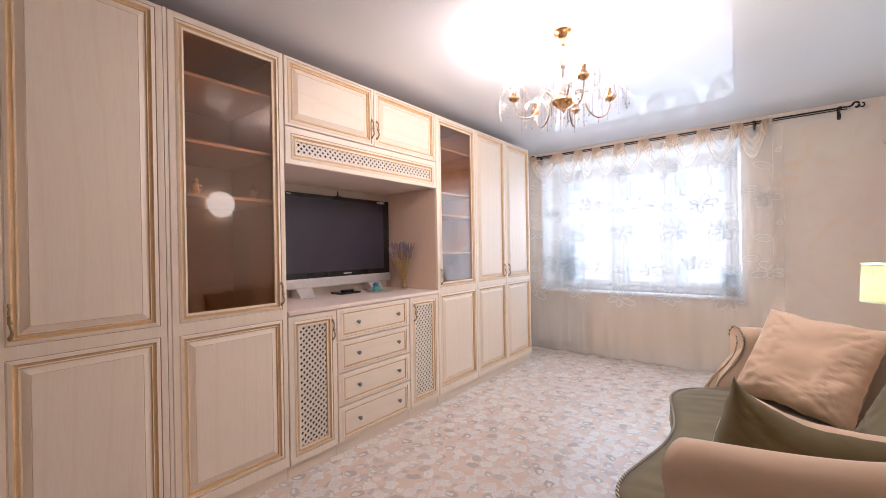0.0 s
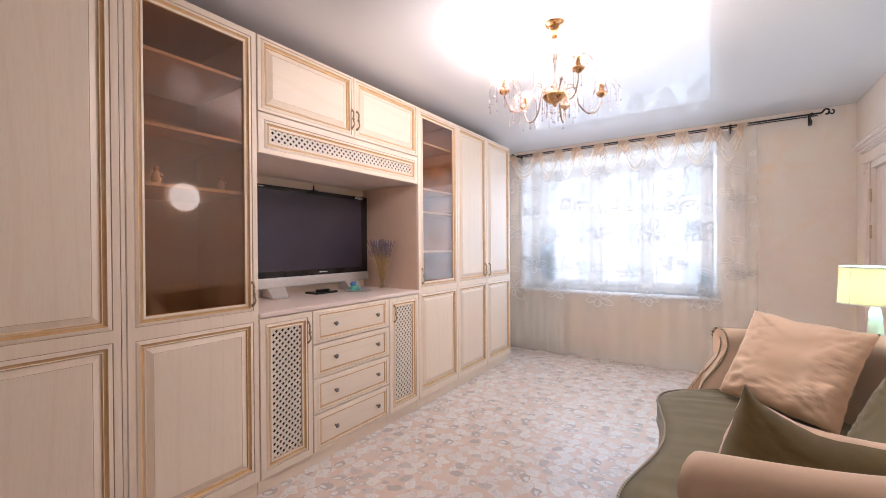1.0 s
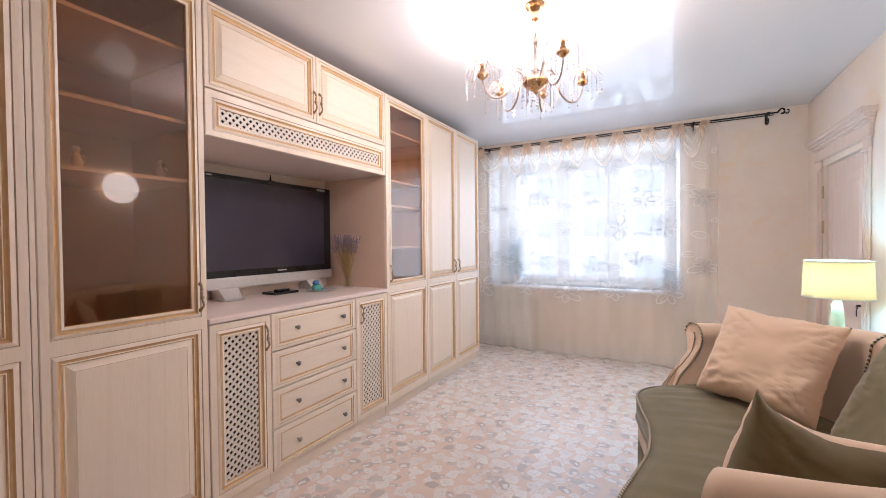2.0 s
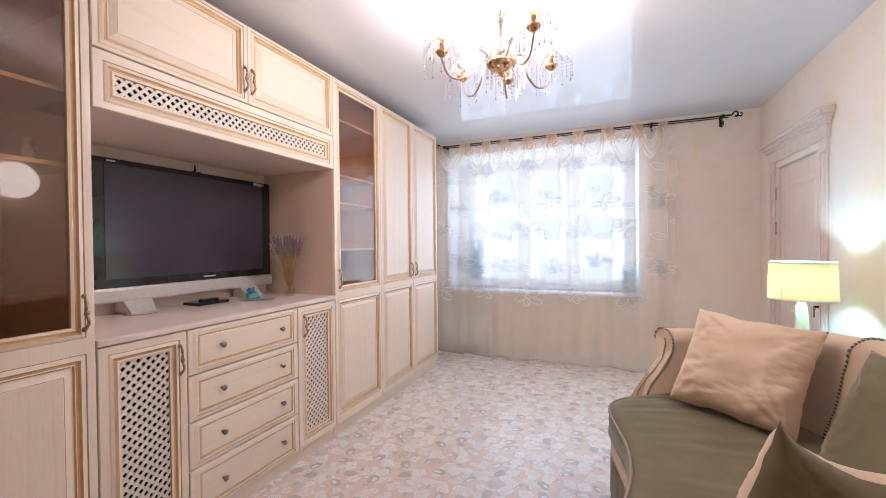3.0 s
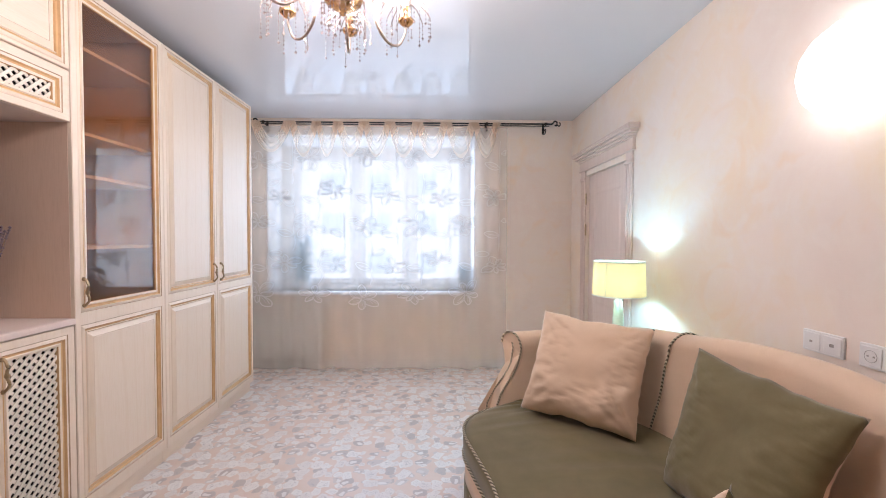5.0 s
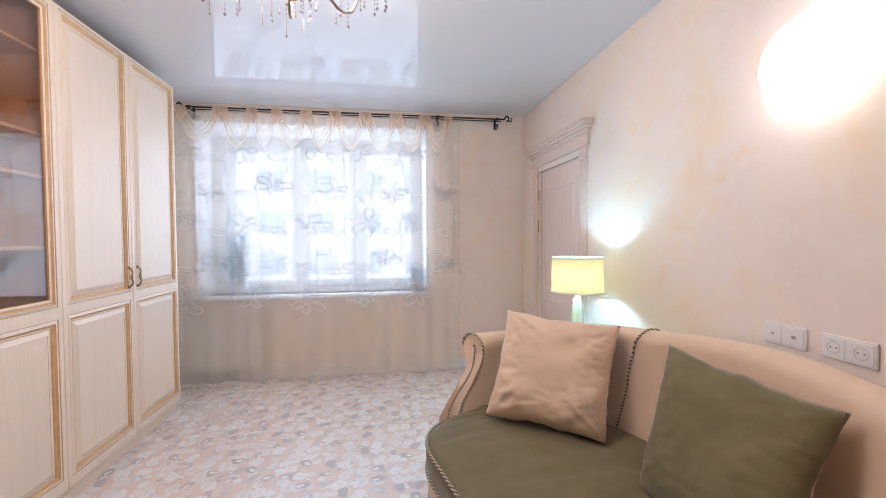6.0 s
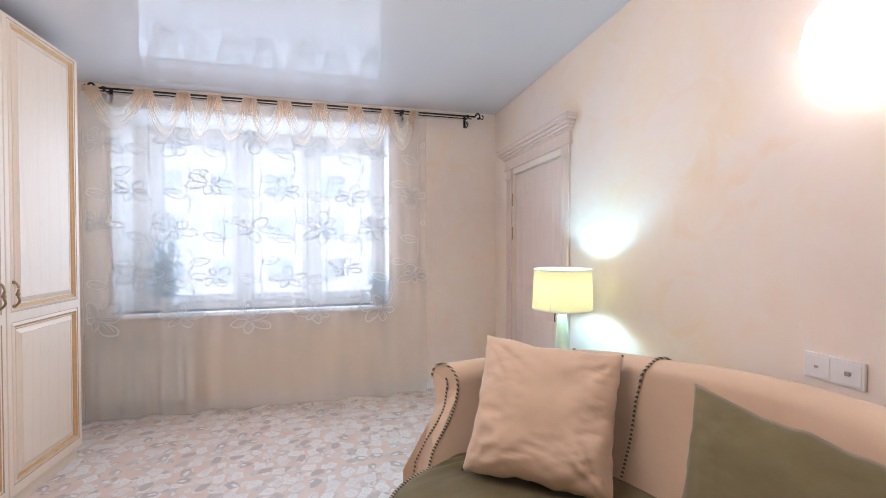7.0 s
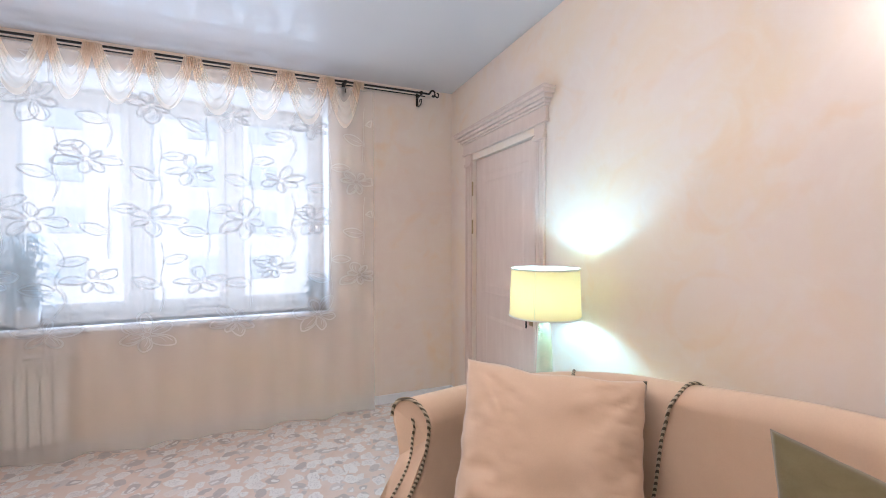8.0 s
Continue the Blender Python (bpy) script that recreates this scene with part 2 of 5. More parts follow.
def sheer(name, color, clear, glow):
    """Thin woven gauze: part of the light goes straight through, part is scattered."""
    m = bpy.data.materials.new(name)
    m.use_nodes = True
    n, l = m.node_tree.nodes, m.node_tree.links
    n.remove(n["Principled BSDF"])
    out = n["Material Output"]
    tr, tl, df = n.new("ShaderNodeBsdfTransparent"), n.new("ShaderNodeBsdfTranslucent"), n.new("ShaderNodeBsdfDiffuse")
    m1, m2 = n.new("ShaderNodeMixShader"), n.new("ShaderNodeMixShader")
    tl.inputs["Color"].default_value = df.inputs["Color"].default_value = (*color, 1)
    m1.inputs[0].default_value = glow
    l.new(df.outputs[0], m1.inputs[1])
    l.new(tl.outputs[0], m1.inputs[2])
    m2.inputs[0].default_value = 1 - clear
    l.new(tr.outputs[0], m2.inputs[1])
    l.new(m1.outputs[0], m2.inputs[2])
    l.new(m2.outputs[0], out.inputs["Surface"])
    return m


SHEER = sheer("sheer_voile", (0.97, 0.91, 0.84), 0.72, 0.55)
CHIFFON = sheer("peach_chiffon", (0.93, 0.85, 0.75), 0.50, 0.45)
TAB_CLOTH = sheer("gathered_chiffon", (0.91, 0.73, 0.57), 0.20, 0.45)
MID_CLOTH = sheer("folded_chiffon", (0.92, 0.79, 0.65), 0.40, 0.45)
EMBROIDERY = sheer("grey_embroidery", (0.57, 0.555, 0.55), 0.34, 0.14)
SHADE_TAPE = sheer("shade_tape", (0.80, 0.74, 0.62), 0.0, 0.25)
SHADE = sheer("yellow_lampshade", (0.86, 0.69, 0.45), 0.0, 0.33)


def glass(name, tint, gloss, edge=0.7, rough=0.01):
    """Clear pane: gloss is the share mirrored head-on, edge what grazing light adds."""
    m = bpy.data.materials.new(name)
    m.use_nodes = True
    n, l = m.node_tree.nodes, m.node_tree.links
    n.remove(n["Principled BSDF"])
    tr, gl, mx, lw = n.new("ShaderNodeBsdfTransparent"), n.new("ShaderNodeBsdfGlossy"), n.new("ShaderNodeMixShader"), n.new("ShaderNodeLayerWeight")
    pw, ma = n.new("ShaderNodeMath"), n.new("ShaderNodeMath")
    tr.inputs["Color"].default_value = (*tint, 1)
    gl.inputs["Roughness"].default_value = rough
    pw.operation, ma.operation = "POWER", "MULTIPLY_ADD"
    pw.inputs[1].default_value = 5.0
    l.new(lw.outputs["Facing"], pw.inputs[0])
    l.new(pw.outputs[0], ma.inputs[0])
    ma.inputs[1].default_value, ma.inputs[2].default_value = edge, gloss
    l.new(ma.outputs[0], mx.inputs[0])
    l.new(tr.outputs[0], mx.inputs[1])
    l.new(gl.outputs[0], mx.inputs[2])
    l.new(mx.outputs[0], n["Material Output"].inputs["Surface"])
    return m


BROWN_GLASS = glass("brown_tinted_glass", (0.81, 0.63, 0.46), 0.09)
CLEAR_GLASS = glass("clear_glass", (0.97, 0.98, 0.98), 0.01, 0.3)


CRYSTAL = glass("cut_crystal", (0.84, 0.76, 0.74), 0.38, 0.5, 0.06)
TULIP_GLASS = glass("clear_tulip_glass", (0.97, 0.94, 0.92), 0.10, 0.8, 0.03)


def glowing(name, color, strength):
    m, n, l, b = material(name, 0.4)
    b.inputs["Base Color"].default_value = (0.9, 0.88, 0.85, 1)
    b.inputs["Emission Color"].default_value = (*color, 1)
    b.inputs["Emission Strength"].default_value = strength
    return m


BULB = glowing("lit_bulb", (1.0, 0.90, 0.80), 10)
SCONCE_GLASS = glowing("lit_opal_glass", (1.0, 0.965, 0.93), 2.7)
LAMP_BULB = glowing("lit_led_bulb", (0.85, 1.0, 0.97), 6)

# ---------------------------------------------------------------- mesh helpers


def part(name, bm, mats, parent=None, label="", smooth=False, weld=False):
    if weld:
        bmesh.ops.remove_doubles(bm, verts=bm.verts, dist=1e-5)
    bmesh.ops.recalc_face_normals(bm, faces=bm.faces)
    me = bpy.data.meshes.new(name)
    bm.to_mesh(me)
    bm.free()
    for m in mats if isinstance(mats, (list, tuple)) else [mats]:
        me.materials.append(m)
    if smooth:
        me.polygons.foreach_set("use_smooth", [True] * len(me.polygons))
        me.set_sharp_from_angle(angle=radians(40))
    ob = new(name, me)
    if parent:
        ob.parent = parent
    if label:
        tagged(ob, label)
    return ob


def thing(name, at, label, category, group="", kind=""):
    ob = new(name)
    ob.matrix_world = Matrix.Translation(at)
    bpy.context.view_layer.update()
    return tagged(ob, label, category, group, kind)


def B():
    return bmesh.new()


def box(bm, x0, x1, y0, y1, z0, z1, mat=0, bevel=0.0):
    tmp = bmesh.new() if bevel else bm
    vs = [tmp.verts.new((x, y, z)) for x in (x0, x1) for y in (y0, y1) for z in (z0, z1)]
    fs = [tmp.faces.new([vs[i] for i in q]) for q in ((0, 1, 3, 2), (4, 6, 7, 5), (0, 4, 5, 1), (2, 3, 7, 6), (0, 2, 6, 4), (1, 5, 7, 3))]
    for f in fs:
        f.material_index = mat
    if bevel:
        bmesh.ops.bevel(tmp, geom=list(tmp.edges), offset=bevel, segments=2, affect="EDGES", profile=0.5)
        merge(bm, tmp, mat)


def merge(bm, tmp, mat=None):
    bmesh.ops.recalc_face_normals(tmp, faces=tmp.faces)
    idx = {v: bm.verts.new(v.co) for v in tmp.verts}
    for f in tmp.faces:
        g = bm.faces.new([idx[v] for v in f.verts])
        g.material_index = f.material_index if mat is None else mat
        g.smooth = f.smooth
    tmp.free()


def lathe(bm, profile, at=(0, 0, 0), seg=24, mat=0, squash=(1, 1)):
    """Turns a list of (radius, z) round the z axis."""
    rings = []
    for r, z in profile:
        if r < 1e-6:
            rings.append([bm.verts.new((at[0], at[1], at[2] + z))])
        else:
            rings.append([bm.verts.new((at[0] + squash[0] * r * math.cos(2 * math.pi * i / seg), at[1] + squash[1] * r * math.sin(2 * math.pi * i / seg), at[2] + z)) for i in range(seg)])
    for a, b in zip(rings, rings[1:]):
        for i in range(seg):
            j = (i + 1) % seg
            q = [a[i % len(a)], a[j % len(a)], b[j % len(b)], b[i % len(b)]]
            q = list(dict.fromkeys(q))
            if len(q) > 2:
                bm.faces.new(q).material_index = mat


def tube(bm, pts, r, seg=8, mat=0, closed=False, taper=None):
    pts = [Vector(p) for p in pts]
    rings, n = [], len(pts)
    up = Vector((0, 0, 1))
    for i, p in enumerate(pts):
        d = (pts[(i + 1) % n] - pts[i - 1]) if closed else (pts[min(i + 1, n - 1)] - pts[max(i - 1, 0)])
        d.normalize()
        s = d.cross(up)
        if s.length < 0.05:
            s = d.cross(Vector((0, 1, 0)))
        s.normalize()
        w = s.cross(d)
        k = r if taper is None else r + (taper - r) * i / (n - 1)
        rings.append([bm.verts.new(p + k * (math.cos(2 * math.pi * j / seg) * s + math.sin(2 * math.pi * j / seg) * w)) for j in range(seg)])
    pairs = list(zip(rings, rings[1:])) + ([(rings[-1], rings[0])] if closed else [])
    for a, b in pairs:
        for j in range(seg):
            f = bm.faces.new((a[j], a[(j + 1) % seg], b[(j + 1) % seg], b[j]))
            f.material_index = mat
    if not closed:
        for end in (rings[0], rings[-1]):
            bm.faces.new(end).material_index = mat


def smooth_path(pts, steps=6):
    """Catmull-Rom through the points."""
    pts = [Vector(p) for p in pts]
    out = []
    for i in range(len(pts) - 1):
        p0, p1, p2, p3 = pts[max(i - 1, 0)], pts[i], pts[i + 1], pts[min(i + 2, len(pts) - 1)]
        for k in range(steps):
            t = k / steps
            out.append(0.5 * (2 * p1 + (p2 - p0) * t + (2 * p0 - 5 * p1 + 4 * p2 - p3) * t * t + (3 * p1 - p0 - 3 * p2 + p3) * t ** 3))
    out.append(pts[-1])
    return out


def sheet(bm, fn, nu, nv, mat=0):
    g = [[bm.verts.new(fn(i / nu, j / nv)) for j in range(nv + 1)] for i in range(nu + 1)]
    for i in range(nu):
        for j in range(nv):
            f = bm.faces.new((g[i][j], g[i + 1][j], g[i + 1][j + 1], g[i][j + 1]))
            f.material_index, f.smooth = mat, True


# ---------------------------------------------------------------- room
WEST, EAST, NORTH, SOUTH, TOP = -2.95, 0.85, 5.45, -1.6, 2.655
WX0, WX1, WZ0, WZ1 = -2.29, -0.24, 0.82, 2.37     # window opening at the frame
IX0, IX1, IZ1 = -2.41, -0.20, 2.485               # and on the room side
DY0, DY1, DZ = 4.19, 5.03, 2.0                    # door opening in the east wall

b = B()
box(b, WEST - 0.2, EAST + 0.2, SOUTH - 0.2, NORTH + 0.4, -0.12, 0.0)
tagged(part("floor", b, LINO), "peach linoleum floor printed with white and grey motifs", "floor", kind="structure")
b = B()
box(b, WEST - 0.2, EAST + 0.2, SOUTH - 0.2, NORTH + 0.4, TOP, TOP + 0.15)
tagged(part("ceiling", b, CEILING), "glossy white stretch ceiling", "ceiling", kind="structure")
b = B()
box(b, WEST - 0.2, WEST, SOUTH, NORTH, 0, TOP)
tagged(part("wall_west", b, PLASTER), "cream plastered wall behind the cabinets", "wall", kind="structure")
b = B()
box(b, WEST - 0.2, EAST + 0.2, SOUTH - 0.2, SOUTH, 0, TOP)
tagged(part("wall_south", b, PLASTER), "cream plastered end wall", "wall", kind="structure")
b = B()
for x0, x1, z1, y0, y1 in ((IX0, IX1, IZ1, NORTH, NORTH + 0.145), (WX0, WX1, WZ1, NORTH + 0.145, NORTH + 0.4)):
    box(b, WEST - 0.2, x0, y0, y1, 0, TOP)
    box(b, x1, EAST + 0.2, y0, y1, 0, TOP)
    box(b, x0, x1, y0, y1, 0, WZ0)
    box(b, x0, x1, y0, y1, z1, TOP)
tagged(part("wall_north", b, PLASTER), "cream plastered window wall", "wall", kind="structure")
b = B()
for y0, y1, z0, z1 in ((SOUTH, DY0, 0, TOP), (DY1, NORTH, 0, TOP), (DY0, DY1, DZ, TOP)):
    box(b, EAST, EAST + 0.2, y0, y1, z0, z1)
box(b, EAST + 0.19, EAST + 0.25, DY0 - 0.1, DY1 + 0.1, 0, DZ + 0.1)
tagged(part("wall_east", b, PLASTER), "mottled peach and cream plaster wall", "wall", kind="structure")
b = B()
for y0, y1 in ((SOUTH, DY0 - 0.1), (DY1 + 0.1, NORTH)):
    box(b, EAST - 0.016, EAST - 0.001, y0, y1, 0.001, 0.075, bevel=0.003)
box(b, WEST, EAST - 0.017, NORTH - 0.016, NORTH - 0.001, 0.001, 0.075, bevel=0.003)
box(b, WEST + 0.001, WEST + 0.016, 4.83, NORTH - 0.017, 0.001, 0.075, bevel=0.003)
tagged(part("baseboard", b, WHITE_PAINT), "white painted baseboard", "baseboard", kind="structure")

# window with three sashes
win = thing("window_1", (-1.24, NORTH + 0.2, WZ0), "white three-sash window behind sheer curtains", "window", kind="structure")
b = B()
FY0, FY1 = NORTH + 0.15, NORTH + 0.22
for x0, x1, z0, z1 in ((WX0, -2.16, WZ0, WZ1), (-0.30, WX1, WZ0, WZ1), (-2.16, -0.30, WZ0, WZ0 + 0.06), (-2.16, -0.30, WZ1 - 0.06, WZ1), (-1.52, -1.45, WZ0 + 0.06, WZ1 - 0.06), (-0.935, -0.865, WZ0 + 0.06, WZ1 - 0.06)):
    box(b, x0, x1, FY0, FY1, z0, z1, bevel=0.004)
ob = part("window_frame", b, WHITE_PAINT)
ob.parent, ob.matrix_parent_inverse = win, win.matrix_world.inverted()
for x0, x1 in ((-2.16, -1.52), (-1.45, -0.935), (-0.865, -0.30)):
    b = B()
    z0, z1 = WZ0 + 0.06, WZ1 - 0.06
    for a0, a1, c0, c1 in ((x0, x0 + 0.05, z0, z1), (x1 - 0.05, x1, z0, z1), (x0 + 0.05, x1 - 0.05, z0, z0 + 0.06), (x0 + 0.05, x1 - 0.05, z1 - 0.06, z1)):
        box(b, a0 + 0.002, a1 - 0.002, FY0 - 0.015, FY1 - 0.01, c0 + 0.002, c1 - 0.002, bevel=0.004)
    ob = part("sash", b, WHITE_PAINT)
    ob.parent, ob.matrix_parent_inverse = win, win.matrix_world.inverted()
    b = B()
    box(b, x0 + 0.045, x1 - 0.045, FY0 + 0.02, FY0 + 0.026, z0 + 0.055, z1 - 0.055)
    pane = part("pane", b, CLEAR_GLASS)
    pane.visible_shadow = False
    pane.parent, pane.matrix_parent_inverse = win, win.matrix_world.inverted()
b = B()
ry0, ry1 = NORTH + 0.002, NORTH + 0.146
for q in (((IX0 + 0.002, ry0, WZ0), (WX0, ry1, WZ0), (WX0, ry1, WZ1), (IX0 + 0.002, ry0, IZ1 - 0.002)),
          ((IX1 - 0.002, ry0, WZ0), (WX1, ry1, WZ0), (WX1, ry1, WZ1), (IX1 - 0.002, ry0, IZ1 - 0.002)),
          ((IX0 + 0.002, ry0, IZ1 - 0.002), (WX0, ry1, WZ1), (WX1, ry1, WZ1), (IX1 - 0.002, ry0, IZ1 - 0.002))):
    b.faces.new([b.verts.new(p) for p in q])
ob = part("reveal", b, WHITE_PAINT)
ob.parent, ob.matrix_parent_inverse = win, win.matrix_world.inverted()
b = B()
box(b, IX0 - 0.03, IX1 + 0.03, NORTH - 0.06, FY0, WZ0 - 0.035, WZ0, bevel=0.008)
ob = part("window_sill", b, WHITE_PAINT)
ob.parent, ob.matrix_parent_inverse = win, win.matrix_world.inverted()


def keep(ob, parent):
    """Parents a part that was built in world coordinates."""
    ob.parent, ob.matrix_parent_inverse = parent, parent.matrix_world.inverted()
    return ob


def wpart(name, bm, mats, parent, label="", smooth=False):
    return keep(part(name, bm, mats, None, label, smooth), parent)


# rings of a moulded field: nested rectangles with a depth each
def moulded(bm, u0, u1, v0, v1, steps, place, last=0, close=True):
    """steps: (inset, depth, material of the strip that leads there)."""
    loops = []
    for inset, depth, _ in steps:
        loops.append([bm.verts.new(place(u, v, depth)) for u, v in ((u0 + inset, v0 + inset), (u1 - inset, v0 + inset), (u1 - inset, v1 - inset), (u0 + inset, v1 - inset))])
    for k in range(1, len(loops)):
        for i in range(4):
            j = (i + 1) % 4
            bm.faces.new((loops[k - 1][i], loops[k - 1][j], loops[k][j], loops[k][i])).material_index = steps[k][2]
    if close:
        bm.faces.new(loops[-1]).material_index = last


# interior door in the east wall
door = thing("door_1", (EAST, 4.61, 0), "closed pink-beige panelled interior door with crown moulding", "door", kind="structure")
b = B()
DX = EAST + 0.03
place_e = lambda u, v, d: (DX - d, u, v)
cuts = [0.004, 0.14, 0.86, 0.98, DZ - 0.13, DZ - 0.004]
box(b, DX + 0.002, DX + 0.04, DY0 + 0.004, DY1 - 0.004, 0.004, DZ - 0.004)
for v0, v1 in ((0.006, 0.14), (0.86, 0.98), (DZ - 0.13, DZ - 0.006)):
    moulded(b, DY0 + 0.115, DY1 - 0.115, v0, v1, [(0, 0, 0), (0.0001, 0, 0)], place_e)
for u0, u1 in ((DY0 + 0.005, DY0 + 0.115), (DY1 - 0.115, DY1 - 0.005)):
    moulded(b, u0, u1, 0.006, DZ - 0.006, [(0, 0, 0), (0.0001, 0, 0)], place_e)
RAISED = [(0, 0, 0), (0.006, -0.008, 0), (0.022, -0.010, 0), (0.03, -0.006, 0), (0.075, 0.002, 0)]
for v0, v1 in ((0.14, 0.86), (0.98, DZ - 0.13)):
    moulded(b, DY0 + 0.115, DY1 - 0.115, v0, v1, RAISED, place_e)
wpart("door_leaf", b, DOOR_PAINT, door)
for y0, y1 in ((DY0 - 0.10, DY0 - 0.002), (DY1 + 0.002, DY1 + 0.10)):
    b = B()
    box(b, EAST - 0.018, EAST - 0.001, y0, y1, 0, DZ + 0.05, bevel=0.004)
    for k in (0.02, 0.045, 0.07):
        box(b, EAST - 0.023, EAST - 0.017, y0 + k, y0 + k + 0.008, 0.16, DZ - 0.05, bevel=0.002)
    box(b, EAST - 0.026, EAST - 0.001, y0 - 0.004, y1 + 0.004, 0, 0.15, bevel=0.004)
    box(b, EAST - 0.028, EAST - 0.001, y0 - 0.005, y1 + 0.005, DZ - 0.045, DZ - 0.02, bevel=0.004)
    wpart("casing", b, DOOR_PAINT, door)
b = B()
C0, C1 = DY0 - 0.13, DY1 + 0.13
for i, (d, z0, z1) in enumerate(((0.030, 2.045, 2.062), (0.024, 2.062, 2.135), (0.034, 2.135, 2.15), (0.046, 2.15, 2.168), (0.062, 2.168, 2.19), (0.080, 2.19, 2.212), (0.086, 2.212, 2.228))):
    e = d - 0.03
    box(b, EAST - d, EAST - 0.001, C0 - e, C1 + e, z0, z1 + 0.0005, bevel=0.003)
wpart("crown_moulding", b, DOOR_PAINT, door)
b = B()
box(b, EAST + 0.012, EAST + 0.030, DY0 + 0.045, DY0 + 0.085, 0.84, 1.04, bevel=0.004)
tube(b, [(EAST + 0.012, DY0 + 0.065, 0.99), (EAST - 0.035, DY0 + 0.065, 0.99), (EAST - 0.04, DY0 + 0.10, 0.99), (EAST - 0.04, DY0 + 0.18, 0.985)], 0.009)
wpart("door_handle", b, BRONZE, door, "antique brass lever handle", True)
b = B()
tube(b, [(EAST + 0.012, DY0 + 0.065, 0.905), (EAST - 0.02, DY0 + 0.065, 0.905)], 0.008)
tube(b, [(EAST - 0.018, DY0 + 0.065 + 0.012 * math.cos(a), 0.895 + 0.012 * math.sin(a)) for a in [i * math.pi / 6 for i in range(12)]], 0.003, 6, closed=True)
box(b, EAST - 0.022, EAST - 0.018, DY0 + 0.058, DY0 + 0.072, 0.83, 0.88, bevel=0.001)
wpart("key", b, BLACK_IRON, door, "dark key hanging in the lock")
for z in (1.42, 1.72):
    b = B()
    tube(b, [(EAST - 0.004, DY1 - 0.003, z), (EAST - 0.004, DY1 - 0.003, z + 0.11)], 0.007)
    wpart("hinge", b, BRONZE, door, smooth=True)

# ---------------------------------------------------------------- cabinet wall
FRONT, BACK, CTOP, PL = -2.27, -2.93, 2.56, 0.085
place_w = lambda u, v, d: (FRONT + d, u, v)
FIELD = [(0, 0, 0), (0.003, 0, 0), (0.006, -0.004, 2), (0.010, -0.001, 0), (0.022, 0.002, 0), (0.028, -0.006, 1), (0.035, -0.008, 1), (0.039, -0.004, 0), (0.043, -0.011, 1), (0.047, -0.011, 0), (0.071, -0.001, 0), (0.073, -0.002, 2), (0.0745, -0.001, 0)]
DRAWER_FIELD = [(0, 0, 0), (0.014, 0.003, 0), (0.016, -0.001, 2), (0.019, 0.0, 0), (0.027, 0.0, 0), (0.030, -0.005, 1), (0.036, -0.005, 1), (0.040, -0.002, 0)]
OPEN_FIELD = [(0, 0, 0), (0.003, 0, 0), (0.006, -0.004, 2), (0.011, -0.001, 0), (0.020, 0.002, 0), (0.026, -0.006, 1), (0.033, -0.007, 1), (0.037, -0.002, 0), (0.046, -0.004, 0), (0.048, -0.016, 1)]


def leaf(u0, u1, v0, v1, fields, parent, name="door", mat=None):
    """A framed front: fields are (v0, v1, side inset, steps, closed)."""
    bm = B()
    g = 0.0015
    u0, u1, v0, v1 = u0 + g, u1 - g, v0 + g, v1 - g
    ins = fields[0][2]
    a0, a1, c0, c1 = u0 + 0.003, u1 - 0.003, v0 + 0.003, v1 - 0.003
    us, vs, holes = [a0, u0 + ins, u1 - ins, a1], [c0], []
    for k0, k1, _, steps, closed in fields:
        holes.append(len(vs))
        vs += [k0, k1]
        moulded(bm, u0 + ins, u1 - ins, k0, k1, steps, place_w, close=closed)
    vs.append(c1)
    for i in range(3):
        for j in range(len(vs) - 1):
            if not (i == 1 and j in holes):
                bm.faces.new([bm.verts.new(place_w(u, v, 0)) for u, v in ((us[i], vs[j]), (us[i + 1], vs[j]), (us[i + 1], vs[j + 1]), (us[i], vs[j + 1]))])
    # eased outer edge and back
    moulded(bm, u0, u1, v0, v1, [(0, -0.020, 0), (0, -0.003, 0), (0.003, 0, 0)], place_w, close=False)
    if all(k[4] for k in fields):
        bm.faces.new([bm.verts.new(place_w(u, v, -0.020)) for u, v in ((u0, v0), (u1, v0), (u1, v1), (u0, v1))])
    bmesh.ops.remove_doubles(bm, verts=bm.verts, dist=1e-5)
    return wpart(name, bm, [mat or CREAM, PATINA, PATINA_THIN], parent)


def make_handle():
    bm = B()
    tube(bm, smooth_path([(0.0, 0, -0.062), (0.012, 0, -0.058), (0.024, 0.004, -0.035), (0.019, -0.002, 0.0), (0.026, -0.004, 0.032), (0.013, 0, 0.057), (0.0, 0, 0.062)], 5), 0.0055, 8)
    for z in (-0.062, 0.062):
        lathe(bm, [(0, -0.010), (0.006, -0.008), (0.0085, 0.0), (0.006, 0.008), (0, 0.010)], (0.003, 0, z), 10)
    lathe(bm, [(0, -0.012), (0.0085, -0.006), (0.0095, 0), (0.0085, 0.006), (0, 0.012)], (0.0195, 0, 0), 10)
    return bm


HANDLE_MESH = None


def add_handle(parent, y, z):
    global HANDLE_MESH
    if HANDLE_MESH is None:
        ob = part("handle", make_handle(), BRONZE, None, "antique brass bow handle", True)
        HANDLE_MESH = ob.data
    else:
        ob = tagged(new("handle", HANDLE_MESH), "antique brass bow handle")
    ob.matrix_world = Matrix.Translation((FRONT + 0.001, y, z))
    bpy.context.view_layer.update()
    return keep(ob, parent)


